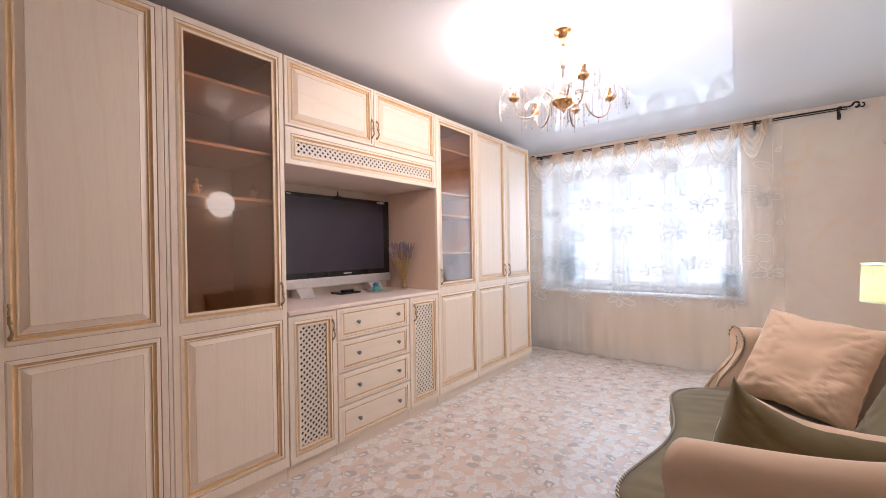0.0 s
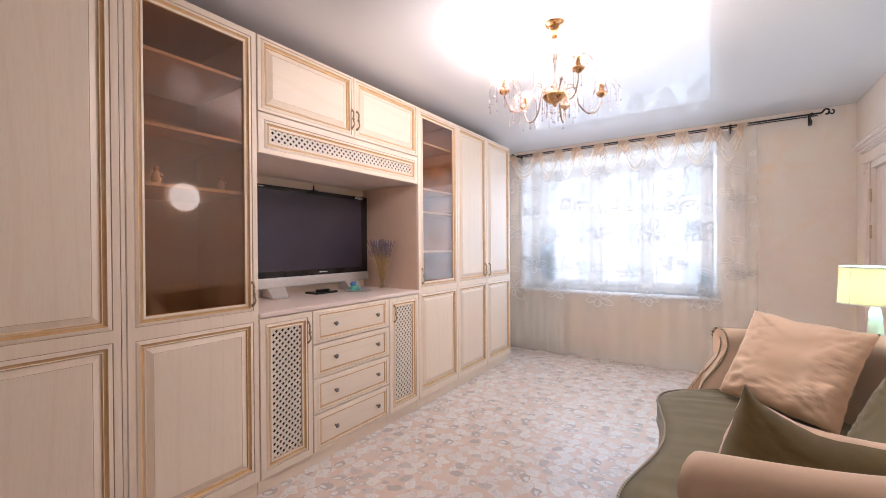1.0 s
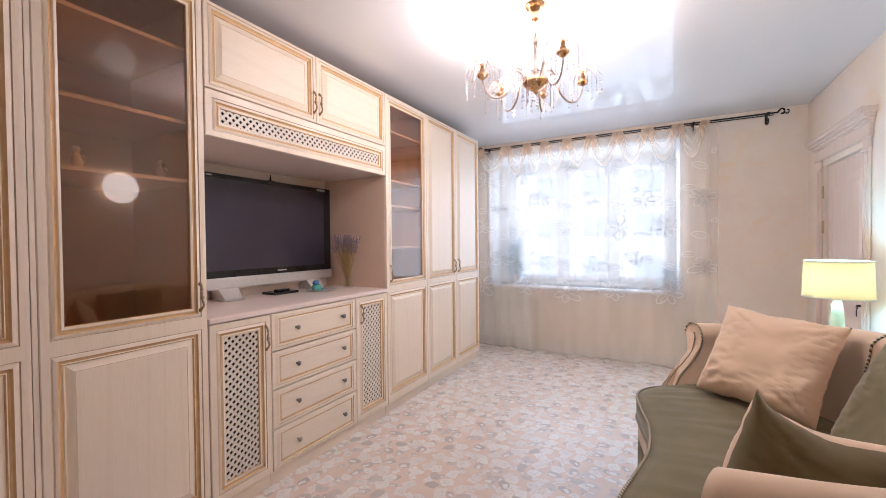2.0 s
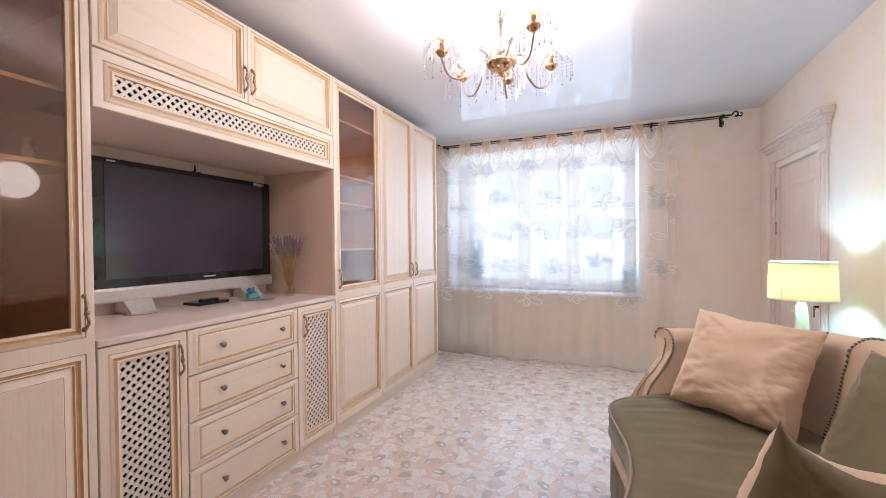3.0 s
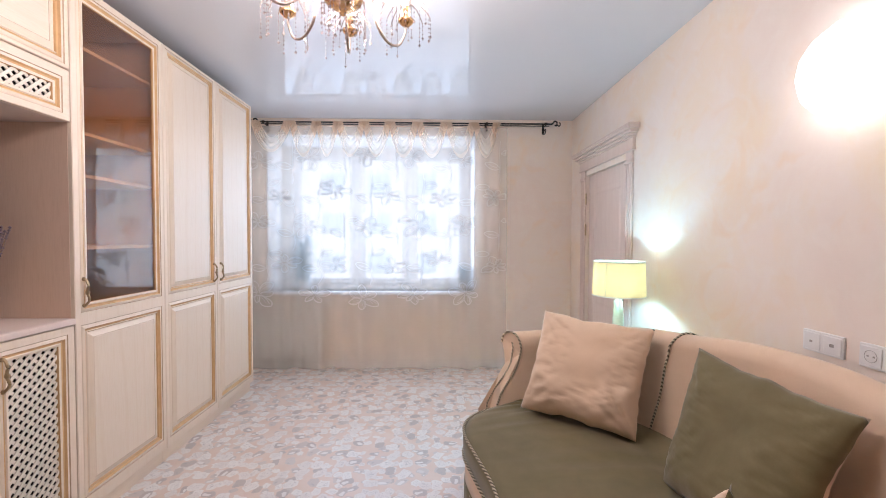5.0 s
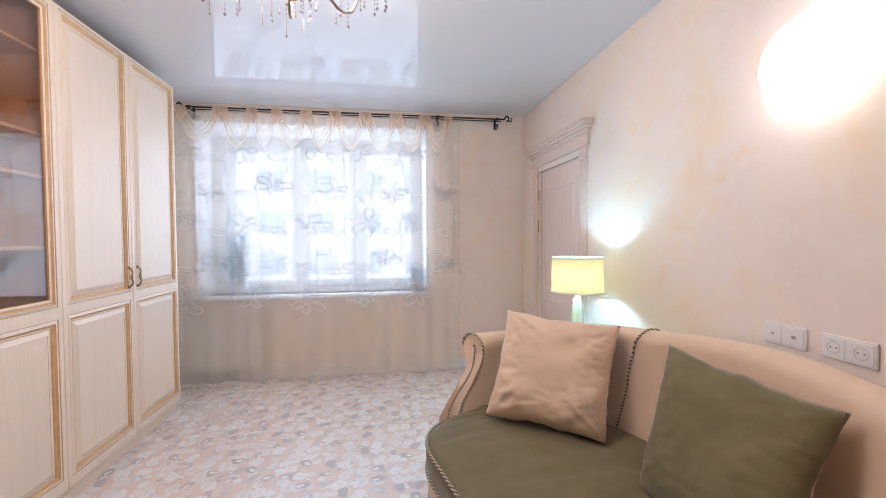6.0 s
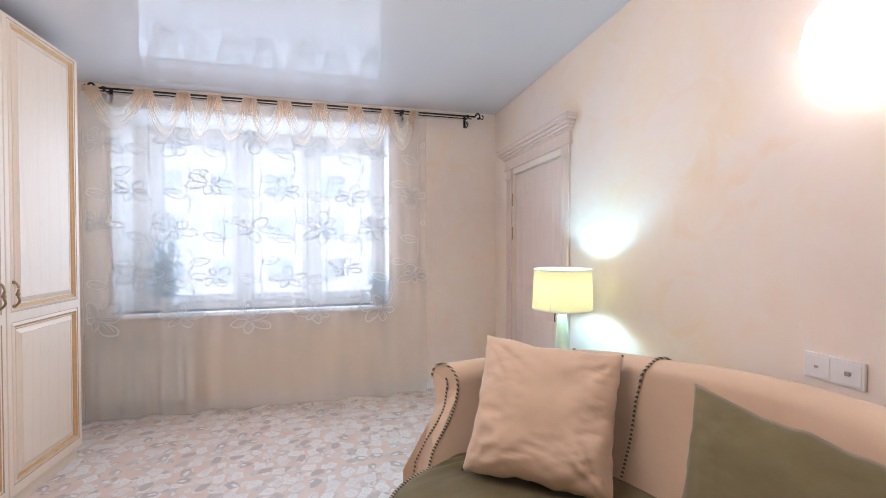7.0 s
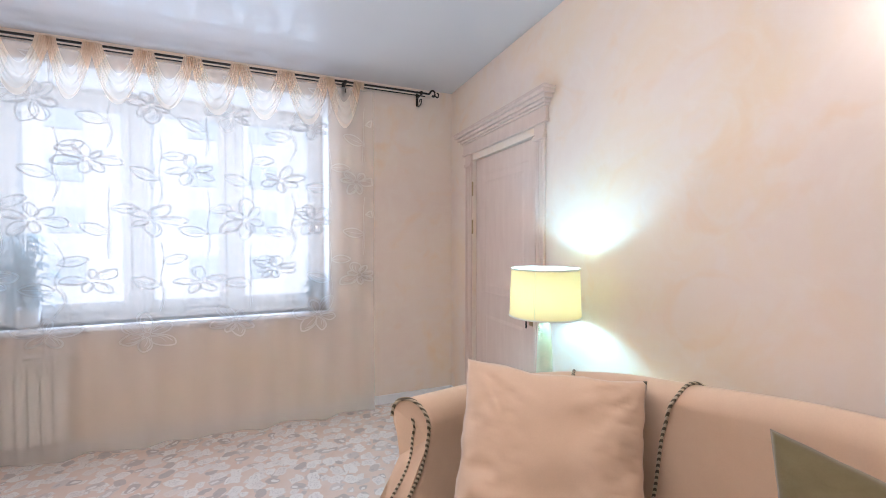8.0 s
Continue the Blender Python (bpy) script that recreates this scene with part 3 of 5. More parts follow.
def lattice(parent, u0, u1, v0, v1, pitch=0.0392, width=0.0128):
    """Diagonal slats, one layer over the other, cut at the opening's edge; each slat is a part."""
    w = width / math.sqrt(2)
    for sgn, d in ((1, -0.0110), (-1, -0.0150)):
        lo, hi = (u0 - v1, u1 - v0) if sgn > 0 else (u0 + v0, u1 + v1)
        k = lo + pitch * 0.5
        while k < hi:
            ends = []
            for off in (-w, w):
                c = k + off
                at0, at1 = (c + v0, c + v1) if sgn > 0 else (c - v1, c - v0)
                ends.append((max(u0, at0), min(u1, at1)))
            if all(e1 > e0 for e0, e1 in ends):
                p = [(ends[0][0], sgn * (ends[0][0] - k + w)), (ends[0][1], sgn * (ends[0][1] - k + w)), (ends[1][1], sgn * (ends[1][1] - k - w)), (ends[1][0], sgn * (ends[1][0] - k - w))]
                bm = B()
                fr = [bm.verts.new(place_w(u, v, d)) for u, v in p]
                bk = [bm.verts.new(place_w(u, v, d - 0.0038)) for u, v in p]
                bm.faces.new(fr)
                bm.faces.new(bk)
                for i in range(4):
                    bm.faces.new((fr[i], fr[(i + 1) % 4], bk[(i + 1) % 4], bk[i]))
                wpart("slat", bm, LATTICE_PAINT, parent)
            k += pitch


def carcass(parent, mat, y0, y1, z0, z1, shelves=(), plinth=True, t=0.016):
    x1 = FRONT - 0.0205
    zb = z0
    boards = [("side_panel", BACK, x1, y0 + 0.0005, y0 + t, zb, z1), ("side_panel", BACK, x1, y1 - t, y1 - 0.0005, zb, z1), ("top_panel", BACK, x1, y0 + t, y1 - t, z1 - t, z1), ("bottom_panel", BACK, x1, y0 + t, y1 - t, z0, z0 + t), ("back_panel", BACK, BACK + 0.006, y0 + t, y1 - t, z0 + t, z1 - t)]
    boards += [("shelf", BACK + 0.006, x1 - 0.02, y0 + t, y1 - t, z - 0.008, z + 0.008) for z in shelves]
    if plinth:
        boards.append(("plinth", BACK, FRONT - 0.030, y0 + 0.0005, y1 - 0.0005, 0.001, z0 - 0.001))
    for name, *dims in boards:
        bm = B()
        box(bm, *dims)
        wpart(name, bm, CREAM_H if name in ("shelf", "plinth") else mat, parent)


def tall_cabinet(y0, y1, handle_y, label, glazed=False, shelves=()):
    cab = thing("tall_cabinet" if not glazed else "display_cabinet", (FRONT, (y0 + y1) / 2, 0), label, "cabinet", "built-in wall of cream cabinets")
    carcass(cab, CARCASS if glazed else CREAM, y0, y1, PL, CTOP, shelves)
    if glazed:
        ins = 0.025
        d = leaf(y0, y1, PL, CTOP, [(0.148, 0.977, ins, FIELD, True), (1.03, CTOP - 0.03, ins, OPEN_FIELD, False)], cab)
        bm = B()
        box(bm, FRONT - 0.017, FRONT - 0.012, y0 + 0.06, y1 - 0.06, 1.06, CTOP - 0.07)
        p = keep(part("pane", bm, BROWN_GLASS, None, "brown tinted glass pane"), d)
        p.visible_shadow = False
    else:
        ins = 0.024
        d = leaf(y0, y1, PL, CTOP, [(0.138, 0.986, ins, FIELD, True), (1.031, CTOP - 0.016, ins, FIELD, True)], cab)
    add_handle(d, handle_y, 1.128)
    return cab


tall_cabinet(-0.18, 0.375, 0.335, "tall cream cabinet with gold-patinated panel door")
tall_cabinet(0.375, 0.935, 0.42, "tall cream cabinet with gold-patinated panel door")
tall_cabinet(0.952, 1.553, 1.517, "tall cream display cabinet with brown glass door and figurines", True, (1.675, 1.95, 2.29))
tall_cabinet(2.985, 3.60, 3.03, "tall cream display cabinet with brown glass door", True, (1.335, 1.682, 1.886, 2.29))
tall_cabinet(3.60, 4.19, 4.145, "tall cream wardrobe with gold-patinated panel door")
tall_cabinet(4.19, 4.78, 4.235, "tall cream wardrobe at the end of the cabinet wall")
b = B()
box(b, BACK, FRONT - 0.001, 0.936, 0.951, 0.001, CTOP)
tagged(part("filler_panel", b, CREAM), "narrow cream filler strip between tall cabinets", "panel")

# upper cabinet with two doors and a lattice front
up = thing("wall_cabinet", (FRONT, 2.27, 1.905), "cream two-door upper cabinet bridging the television niche", "cabinet", "built-in wall of cream cabinets")
carcass(up, CARCASS, 1.555, 2.983, 2.13, CTOP, plinth=False)
for y0, y1, hy in ((1.556, 2.269, 2.245), (2.269, 2.982, 2.293)):
    d = leaf(y0, y1, 2.138, CTOP, [(2.152, CTOP - 0.014, 0.018, FIELD, True)], up, mat=CREAM_H)
    add_handle(d, hy, 2.262)
grille = thing("ventilation_box", (FRONT, 2.27, 1.905), "cream box front with a white diagonal lattice grille", "cabinet", "built-in wall of cream cabinets")
fr = leaf(1.556, 2.982, 1.905, 2.134, [(1.932, 2.099, 0.032, OPEN_FIELD, False)], grille, "front_frame", CREAM_H)
lattice(grille, 1.612, 2.926, 1.962, 2.070)
b = B()
box(b, BACK, FRONT - 0.0205, 1.556, 2.982, 1.906, 1.924)
wpart("bottom_panel", b, BEIGE, grille)
# added sheet: the shade seen through the grille is put into its colour
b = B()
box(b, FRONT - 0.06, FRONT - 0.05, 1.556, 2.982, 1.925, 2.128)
wpart("shadow_sheet", b, INTERIOR_SHADOW, grille)

# niche back panel
b = B()
box(b, BACK, BACK + 0.008, 1.555, 2.983, 1.015, 1.905)
tagged(part("niche_panel", b, PLASTER), "cream plaster panel behind the television", "panel", kind="structure")

# base cabinets below the niche
for y0, y1, hy in ((1.556, 1.907, 1.872), (2.615, 2.982, 2.668)):
    cab = thing("lattice_cabinet", (FRONT, (y0 + y1) / 2, 0), "low cream cabinet with a diagonal lattice door", "cabinet", "base cabinets under the television")
    carcass(cab, CARCASS, y0, y1, PL, 0.984)
    d = leaf(y0, y1, PL, 0.984, [(PL + 0.04, 0.984 - 0.012 - 0.02, 0.030, OPEN_FIELD, False)], cab)
    lattice(d, y0 + 0.066, y1 - 0.066, PL + 0.075, 0.93)
    # added sheet painted near-black, so the lattice holes read as shaded inside
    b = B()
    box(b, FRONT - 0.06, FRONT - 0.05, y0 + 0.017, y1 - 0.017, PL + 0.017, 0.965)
    wpart("shadow_sheet", b, INTERIOR_SHADOW, cab)
    add_handle(d, hy, 0.857)
chest = thing("drawer_cabinet", (FRONT, 2.26, 0), "low cream cabinet with four patinated drawers and round knobs", "cabinet", "base cabinets under the television")
carcass(chest, CARCASS, 1.908, 2.614, PL, 0.984)
zs = [PL, 0.322, 0.546, 0.766, 0.986]
for z0, z1, zk in zip(zs, zs[1:], (0.2055, 0.4395, 0.6625, 0.879)):
    d = leaf(1.909, 2.613, z0 + 0.002, z1 - 0.002, [(z0 + 0.008, z1 - 0.008, 0.022, DRAWER_FIELD, True)], chest, "drawer", CREAM_H)
    for y in (2.083, 2.475):
        b = B()
        tmp = B()
        lathe(tmp, [(0, 0), (0.007, 0), (0.006, 0.012), (0.014, 0.018), (0.015, 0.023), (0.010, 0.029), (0, 0.031)], seg=14)
        bmesh.ops.rotate(tmp, verts=tmp.verts, matrix=Matrix.Rotation(radians(90), 3, "Y"))
        bmesh.ops.translate(tmp, verts=tmp.verts, vec=(FRONT - 0.002, y, zk))
        merge(b, tmp)
        keep(part("knob", b, PEWTER, None, "round pewter knob", True), d)
worktop = thing("worktop", (FRONT, 2.269, 0.987), "pale beige worktop under the television", "worktop")
b = B()
box(b, BACK + 0.009, FRONT - 0.004, 1.555, 2.983, 0.987, 1.015, bevel=0.002)
wpart("board", b, BEIGE, worktop)
b = B()
box(b, FRONT - 0.0035, FRONT + 0.008, 1.555, 2.983, 0.987, 1.0148, bevel=0.005)
wpart("edge_strip", b, BEIGE, worktop)

# ---------------------------------------------------------------- on the worktop
tv = thing("television", (-2.85, 2.38, 1.016), "black flat television with a silver lower bar on two feet", "television")
b = B()
box(b, -2.915, -2.835, 1.80, 2.952, 1.085, 1.832, bevel=0.010)
wpart("housing", b, TV_BLACK, tv, "black housing")
b = B()
box(b, -2.8352, -2.832, 1.878, 2.872, 1.205, 1.800)
wpart("screen", b, SCREEN, tv, "dark reflective screen")
b = B()
box(b, -2.90, -2.822, 1.80, 2.952, 1.083, 1.160, bevel=0.012)
wpart("speaker_bar", b, SILVER, tv, "silver speaker bar")
for y in (2.02, 2.74):
    b = B()
    lower = [b.verts.new(p) for p in ((-2.91, y - 0.062, 1.022), (-2.765, y - 0.062, 1.022), (-2.765, y + 0.062, 1.022), (-2.91, y + 0.062, 1.022))]
    upper = [b.verts.new(p) for p in ((-2.89, y - 0.070, 1.092), (-2.828, y - 0.070, 1.092), (-2.828, y + 0.070, 1.092), (-2.89, y + 0.070, 1.092))]
    b.faces.new(lower)
    b.faces.new(upper)
    for i in range(4):
        b.faces.new((lower[i], lower[(i + 1) % 4], upper[(i + 1) % 4], upper[i]))
    plate = B()
    lathe(plate, [(0, 0), (0.078, 0), (0.082, 0.003), (0.078, 0.007), (0, 0.007)], (-2.80, y, 1.0158), 28)
    merge(b, plate)
    wpart("foot", b, SILVER, tv, "silver foot")
b = B()
box(b, -2.8345, -2.8315, 2.41, 2.49, 1.178, 1.187)
wpart("logo", b, SILVER, tv, "small silver mark")
for y0, y1, z0, z1 in ((1.89, 1.93, 1.812, 1.820), (2.80, 2.83, 1.805, 1.822), (2.835, 2.87, 1.802, 1.822), (2.875, 2.89, 1.806, 1.820)):
    b = B()
    box(b, -2.8345, -2.8320, y0, y1, z0, z1)
    wpart("sticker", b, SILVER, tv, "small pale sticker")
b = B()
box(b, -2.90, -2.87, 2.37, 2.43, 1.834, 1.842, bevel=0.002)
tube(b, [(-2.885, 2.40, 1.84), (-2.885, 2.40, 1.885)], 0.008, 8, taper=0.003)
tagged(part("antenna_stub", b, TV_BLACK), "small black antenna standing on the television", "antenna")
b = B()
box(b, -2.86, -2.72, 2.29, 2.50, 1.0155, 1.032, bevel=0.004)
box(b, -2.82, -2.78, 2.36, 2.47, 1.032, 1.045, bevel=0.003)
tagged(part("remote_box", b, TV_BLACK), "flat black receiver box with a remote on it", "receiver")
b = B()
lathe(b, [(0, 0), (0.06, 0.0), (0.11, 0.004), (0.115, 0.008), (0.06, 0.004), (0, 0.004)], (-2.66, 2.66, 1.0155), 28)
tagged(part("glass_tray", b, SILVER, smooth=True), "flat shiny oval tray on the worktop", "tray")
b = B()
lathe(b, [(0, 0), (0.026, 0.002), (0.034, 0.018), (0.03, 0.036), (0.018, 0.046), (0, 0.05)], (-2.66, 2.62, 1.0225), 16, 1, (1, 1.25))
lathe(b, [(0, 0), (0.020, 0.004), (0.022, 0.016), (0.014, 0.028), (0, 0.03)], (-2.65, 2.60, 1.066), 14, 0, (1, 1.2))
for s in (-1, 1):
    lathe(b, [(0, 0), (0.007, 0.004), (0.008, 0.01), (0, 0.016)], (-2.64, 2.60 + s * 0.014, 1.086), 10, 0)
    lathe(b, [(0, 0), (0.014, 0.002), (0.012, 0.012), (0, 0.014)], (-2.64, 2.62 + s * 0.035, 1.0225), 10, 1)
tagged(part("toy_figure", b, [TOY_BLUE, TOY_GREEN], smooth=True), "small blue and green plastic toy", "toy")

vase = thing("vase", (-2.57, 2.865, 1.0155), "small clear glass vase with dried lavender", "vase")
b = B()
lathe(b, [(0, 0), (0.036, 0), (0.040, 0.006), (0.036, 0.035), (0.026, 0.075), (0.030, 0.095), (0.032, 0.098), (0.028, 0.096), (0.0235, 0.075), (0.033, 0.035), (0.034, 0.012), (0, 0.010)], (-2.57, 2.865, 1.0155), 24)
wpart("glass_body", b, CLEAR_GLASS, vase, "clear glass", True)
rng = random.Random(4)
b, b2 = B(), B()
for i in range(120):
    a, sp = rng.uniform(0, 2 * math.pi), rng.uniform(0.02, 1.0) ** 0.6
    L = rng.uniform(0.30, 0.41)
    dx, dy = 0.13 * sp * math.cos(a), 0.13 * sp * math.sin(a) - 0.035
    p0 = Vector((-2.57 + 0.02 * math.cos(a + 2), 2.865 + 0.02 * math.sin(a + 2), 1.03))
    p1 = Vector((-2.57 + dx * 0.2, 2.865 + dy * 0.2, 1.12))
    p2 = Vector((-2.57 + dx, min(2.865 + dy, 2.962), 1.03 + L))
    tube(b, [p0, p1, p1.lerp(p2, 0.5) + Vector((0, 0, 0.01)), p2], 0.0012, 4)
    d = (p2 - p1).normalized()
    for k in range(5):
        c = p2 - d * 0.012 * k
        lathe(b2, [(0, -0.007), (rng.uniform(0.004, 0.0075), 0), (0, 0.007)], tuple(c), 5)
tagged(wpart("dried_stem_tuft", b, STRAW, vase, "straw-coloured dried stems"), kind="stuff")
tagged(wpart("lavender_bloom", b2, LAVENDER, vase, "greyish purple dried lavender heads"), kind="stuff")

# figurines in the first display cabinet
rng = random.Random(7)
for y, h, w in ((1.03, 0.085, 0.024), (1.115, 0.095, 0.026), (1.42, 0.09, 0.024)):
    b = B()
    lathe(b, [(0, 0), (w, 0), (w, 0.006), (w * 0.7, 0.012), (w * 0.95, h * 0.35), (w * 0.55, h * 0.6), (w * 0.3, h * 0.7), (w * 0.55, h * 0.85), (w * 0.4, h * 0.97), (0, h)], (-2.40, y, 1.683), 12)
    lathe(b, [(0, 0), (w * 0.4, h * 0.12), (0, h * 0.3)], (-2.385, y + w * 0.7, 1.683 + h * 0.35), 8)
    tagged(part("figurine", b, FIGURINE, smooth=True), "small pale porcelain figurine on a cabinet shelf", "figurine", "figurines in the display cabinet")

# ---------------------------------------------------------------- curtains
RODZ, RODY = 2.585, 5.34
rod = thing("curtain_rod", (-0.9, RODY, RODZ), "black wrought-iron double curtain rod with scrolled ends", "curtain rod")
b = B()
tube(b, [(-2.45, RODY, RODZ), (0.60, RODY, RODZ)], 0.008, 10)
wpart("front_rod", b, BLACK_IRON, rod, smooth=True)
b = B()
tube(b, [(-2.45, RODY + 0.045, RODZ - 0.008), (0.58, RODY + 0.045, RODZ - 0.008)], 0.005, 8)
wpart("rear_rod", b, BLACK_IRON, rod, smooth=True)
for x in (-2.40, -0.086, 0.53):
    b = B()
    tube(b, [(x, NORTH - 0.002, RODZ - 0.01), (x, RODY, RODZ - 0.014)], 0.006)
    tube(b, smooth_path([(x, NORTH - 0.006, RODZ - 0.01), (x, NORTH - 0.02, RODZ - 0.08), (x, RODY + 0.02, RODZ - 0.09), (x, RODY - 0.005, RODZ - 0.06), (x, RODY + 0.03, RODZ - 0.045), (x, RODY + 0.04, RODZ - 0.065)], 5), 0.005)
    box(b, x - 0.012, x + 0.012, NORTH - 0.006, NORTH - 0.0005, RODZ - 0.08, RODZ + 0.03, bevel=0.002)
    lathe(b, [(0, -0.016), (0.014, -0.01), (0.016, 0), (0.014, 0.01), (0, 0.016)], (x, RODY, RODZ), 12)
    wpart("bracket", b, BLACK_IRON, rod, smooth=True)
for sx, x in ((-1, -2.45), (1, 0.60)):
    b = B()
    k = 0.8
    tube(b, smooth_path([(x, RODY, RODZ), (x + sx * 0.03 * k, RODY, RODZ + 0.03), (x + sx * 0.06 * k, RODY, RODZ + 0.02), (x + sx * 0.055 * k, RODY, RODZ - 0.015), (x + sx * 0.03 * k, RODY, RODZ - 0.012)], 5), 0.008)
    tube(b, smooth_path([(x + sx * 0.05 * k, RODY, RODZ), (x + sx * 0.09 * k, RODY, RODZ - 0.02), (x + sx * 0.105 * k, RODY, RODZ + 0.005), (x + sx * 0.085 * k, RODY, RODZ + 0.018)], 5), 0.006)
    wpart("finial", b, BLACK_IRON, rod, smooth=True)


def curtain_y(x, z):
    k = 0.45 + 0.55 * min(1, max(0, (2.5 - z) / 1.6))
    return RODY + 0.001 + k * (0.012 * math.sin(x * 29 + 0.9 * math.sin(3.1 * x)) + 0.014 * math.sin(x * 11.3 + 1.2) + 0.0006 * math.sin(x * 73 + z * 2))


CX0, CX1 = -2.55, 0.13
cur = thing("sheer_curtain", (-1.2, RODY + 0.02, 0), "floor-length white sheer curtain with embroidered flowers", "curtain")
b = B()
sheet(b, lambda u, v: (CX0 + (CX1 - CX0) * u, curtain_y(CX0 + (CX1 - CX0) * u, 0.012 + 2.53 * v), 0.012 + 0.010 * math.sin(u * 43) + (2.53 - 0.01 * math.sin(u * 43)) * v), 330, 22)
ob = wpart("voile", b, SHEER, cur)
b = B()


def stroke(pts, w=0.009):
    """A thin flat band on the face of the cloth."""
    pts = smooth_path([(x, 0, z) for x, z in pts], 4)
    pts = [p for p in pts if CX0 + 0.02 < p.x < CX1 - 0.01 and 0.05 < p.z < 2.5]
    if len(pts) < 3:
        return
    rows = []
    for i, p in enumerate(pts):
        d = (pts[min(i + 1, len(pts) - 1)] - pts[max(i - 1, 0)]).normalized()
        s = Vector((-d.z, 0, d.x)) * w * 0.5 * (0.55 + 0.45 * math.sin(math.pi * i / (len(pts) - 1)))
        rows.append([b.verts.new((q.x, curtain_y(q.x, q.z) - 0.004, q.z)) for q in (p - s, p + s)])
    for r0, r1 in zip(rows, rows[1:]):
        b.faces.new((r0[0], r0[1], r1[1], r1[0]))


rng = random.Random(11)


def flower(cx, cz, r, turn):
    petals, flat = rng.choice((5, 6, 7)), rng.uniform(0.55, 0.85)
    for k in range(petals):
        a = turn + 2 * math.pi * k / petals + rng.uniform(-0.22, 0.22)
        rr = r * rng.uniform(0.65, 1.2)
        q = lambda t, d: (cx + t * rr * math.cos(a) - d * rr * math.sin(a), cz + flat * (t * rr * math.sin(a) + d * rr * math.cos(a)))
        e = [rng.uniform(-0.06, 0.06) for _ in range(6)]
        stroke([q(0.12, 0), q(0.45, 0.24 + e[0]), q(0.85, 0.25 + e[1]), q(1.08, 0.02 + e[2]), q(0.82, -0.22 + e[3]), q(0.42, -0.22 + e[4]), q(0.2, -0.05)], rng.uniform(0.008, 0.013))
        stroke([q(0.3, 0.12), q(0.6, 0.19 + e[0]), q(0.9, 0.10 + e[1])], 0.007)
        stroke([q(0.15, 0.0), q(0.45, 0.05 + e[5]), q(0.75, 0.0)], 0.004)
    stroke([(cx + 0.02 * math.cos(t), cz + 0.016 * math.sin(t)) for t in [i * 0.9 for i in range(8)]], 0.004)


def sprig(x, z, L, a):
    q = lambda t, d: (x + t * L * math.cos(a) - d * L * math.sin(a), z + t * L * math.sin(a) + d * L * math.cos(a))
    stroke([q(0, 0), q(0.3, 0.2), q(0.7, 0.2), q(1, 0), q(0.7, -0.16), q(0.35, -0.16), q(0.02, -0.01)])
    stroke([q(0, 0), q(0.5, 0.03), q(0.9, 0.0)], 0.004)


col = 0
x = CX0 + 0.10
while x < CX1:
    z = 0.80 + 0.35 * (col % 2)
    while z < 2.42:
        flower(x + rng.uniform(-0.05, 0.05), z + rng.uniform(-0.06, 0.06), rng.uniform(0.135, 0.165), rng.uniform(0, 2))
        k = rng.uniform(-0.03, 0.03)
        stroke([(x + 0.07, z + 0.10), (x + 0.095 + k, z + 0.20), (x + 0.075, z + 0.32), (x + 0.10 + k, z + 0.44), (x + 0.08, z + 0.56)], 0.007)
        stroke([(x + 0.085, z + 0.12), (x + 0.105 + k, z + 0.21), (x + 0.085, z + 0.31)], 0.004)
        sprig(x + 0.08, z + 0.27, 0.17, rng.uniform(2.75, 3.2))
        sprig(x + 0.085, z + 0.42, 0.15, rng.uniform(0.0, 0.5))
        z += 0.70
    x += 0.27
    col += 1
tagged(wpart("embroidery", b, EMBROIDERY, cur, "grey-white line embroidery of flowers"), kind="stuff")

TABS = [-2.50, -2.11, -1.84, -1.63, -1.36, -1.095, -0.81, -0.51, -0.22, 0.02]
val = thing("valance", (-1.2, RODY - 0.03, 2.2), "peach chiffon valance of draped swags on tabs", "valance")
for i, (a, c) in enumerate(zip(TABS, TABS[1:])):
    b = B()
    low = 0.375 if i else 0.33

    def swag(u, v, a=a, c=c, low=low):
        s = math.sin(math.pi * u)
        depth = 0.17 + (low - 0.17) * v
        x = 0.5 + (u - 0.5) * (0.62 + 0.46 * v)
        fold = math.sin(v * 19 + 2.6 * math.sin(math.pi * u + i))
        pucker = 0.012 * math.sin(v * 34 + i)
        z = RODZ + 0.006 - depth * s ** (0.85 - 0.12 * v) - 0.004 * fold * s
        return (a + (c - a) * x + 0.004 * fold * s, RODY - 0.022 - 0.034 * s * v - 0.004 * fold * s - pucker * (1 - s), z)
    sheet(b, swag, 26, 40)
    for order, f in enumerate(b.faces):
        off, down = abs((order // 40 + 0.5) / 26 - 0.5), (order % 40) / 40
        f.material_index = 2 if off > 0.37 else 1 if off > 0.24 or down > 0.82 else 0
    wpart("swag", b, [CHIFFON, MID_CLOTH, TAB_CLOTH], val)
for x in TABS:
    b = B()

    def tab(u, v, x=x):
        w = 0.072 + 0.010 * math.sin(x * 37)
        a = math.pi * 2 * v
        tail = 0.05
        if v < 0.5:
            return (x + (u - 0.5) * w * (1 - 0.5 * (0.5 - v)), RODY - 0.015 - 0.005 * math.sin(u * 22), RODZ + 0.010 - (0.5 - v) * 2 * tail)
        k = (v - 0.5) * 2
        return (x + (u - 0.5) * w, RODY - 0.015 + 0.03 * k, RODZ + 0.010 + 0.004 * math.sin(math.pi * k) - 0.02 * max(0, k - 0.6))
    sheet(b, tab, 12, 14)
    wpart("tab", b, TAB_CLOTH, val)

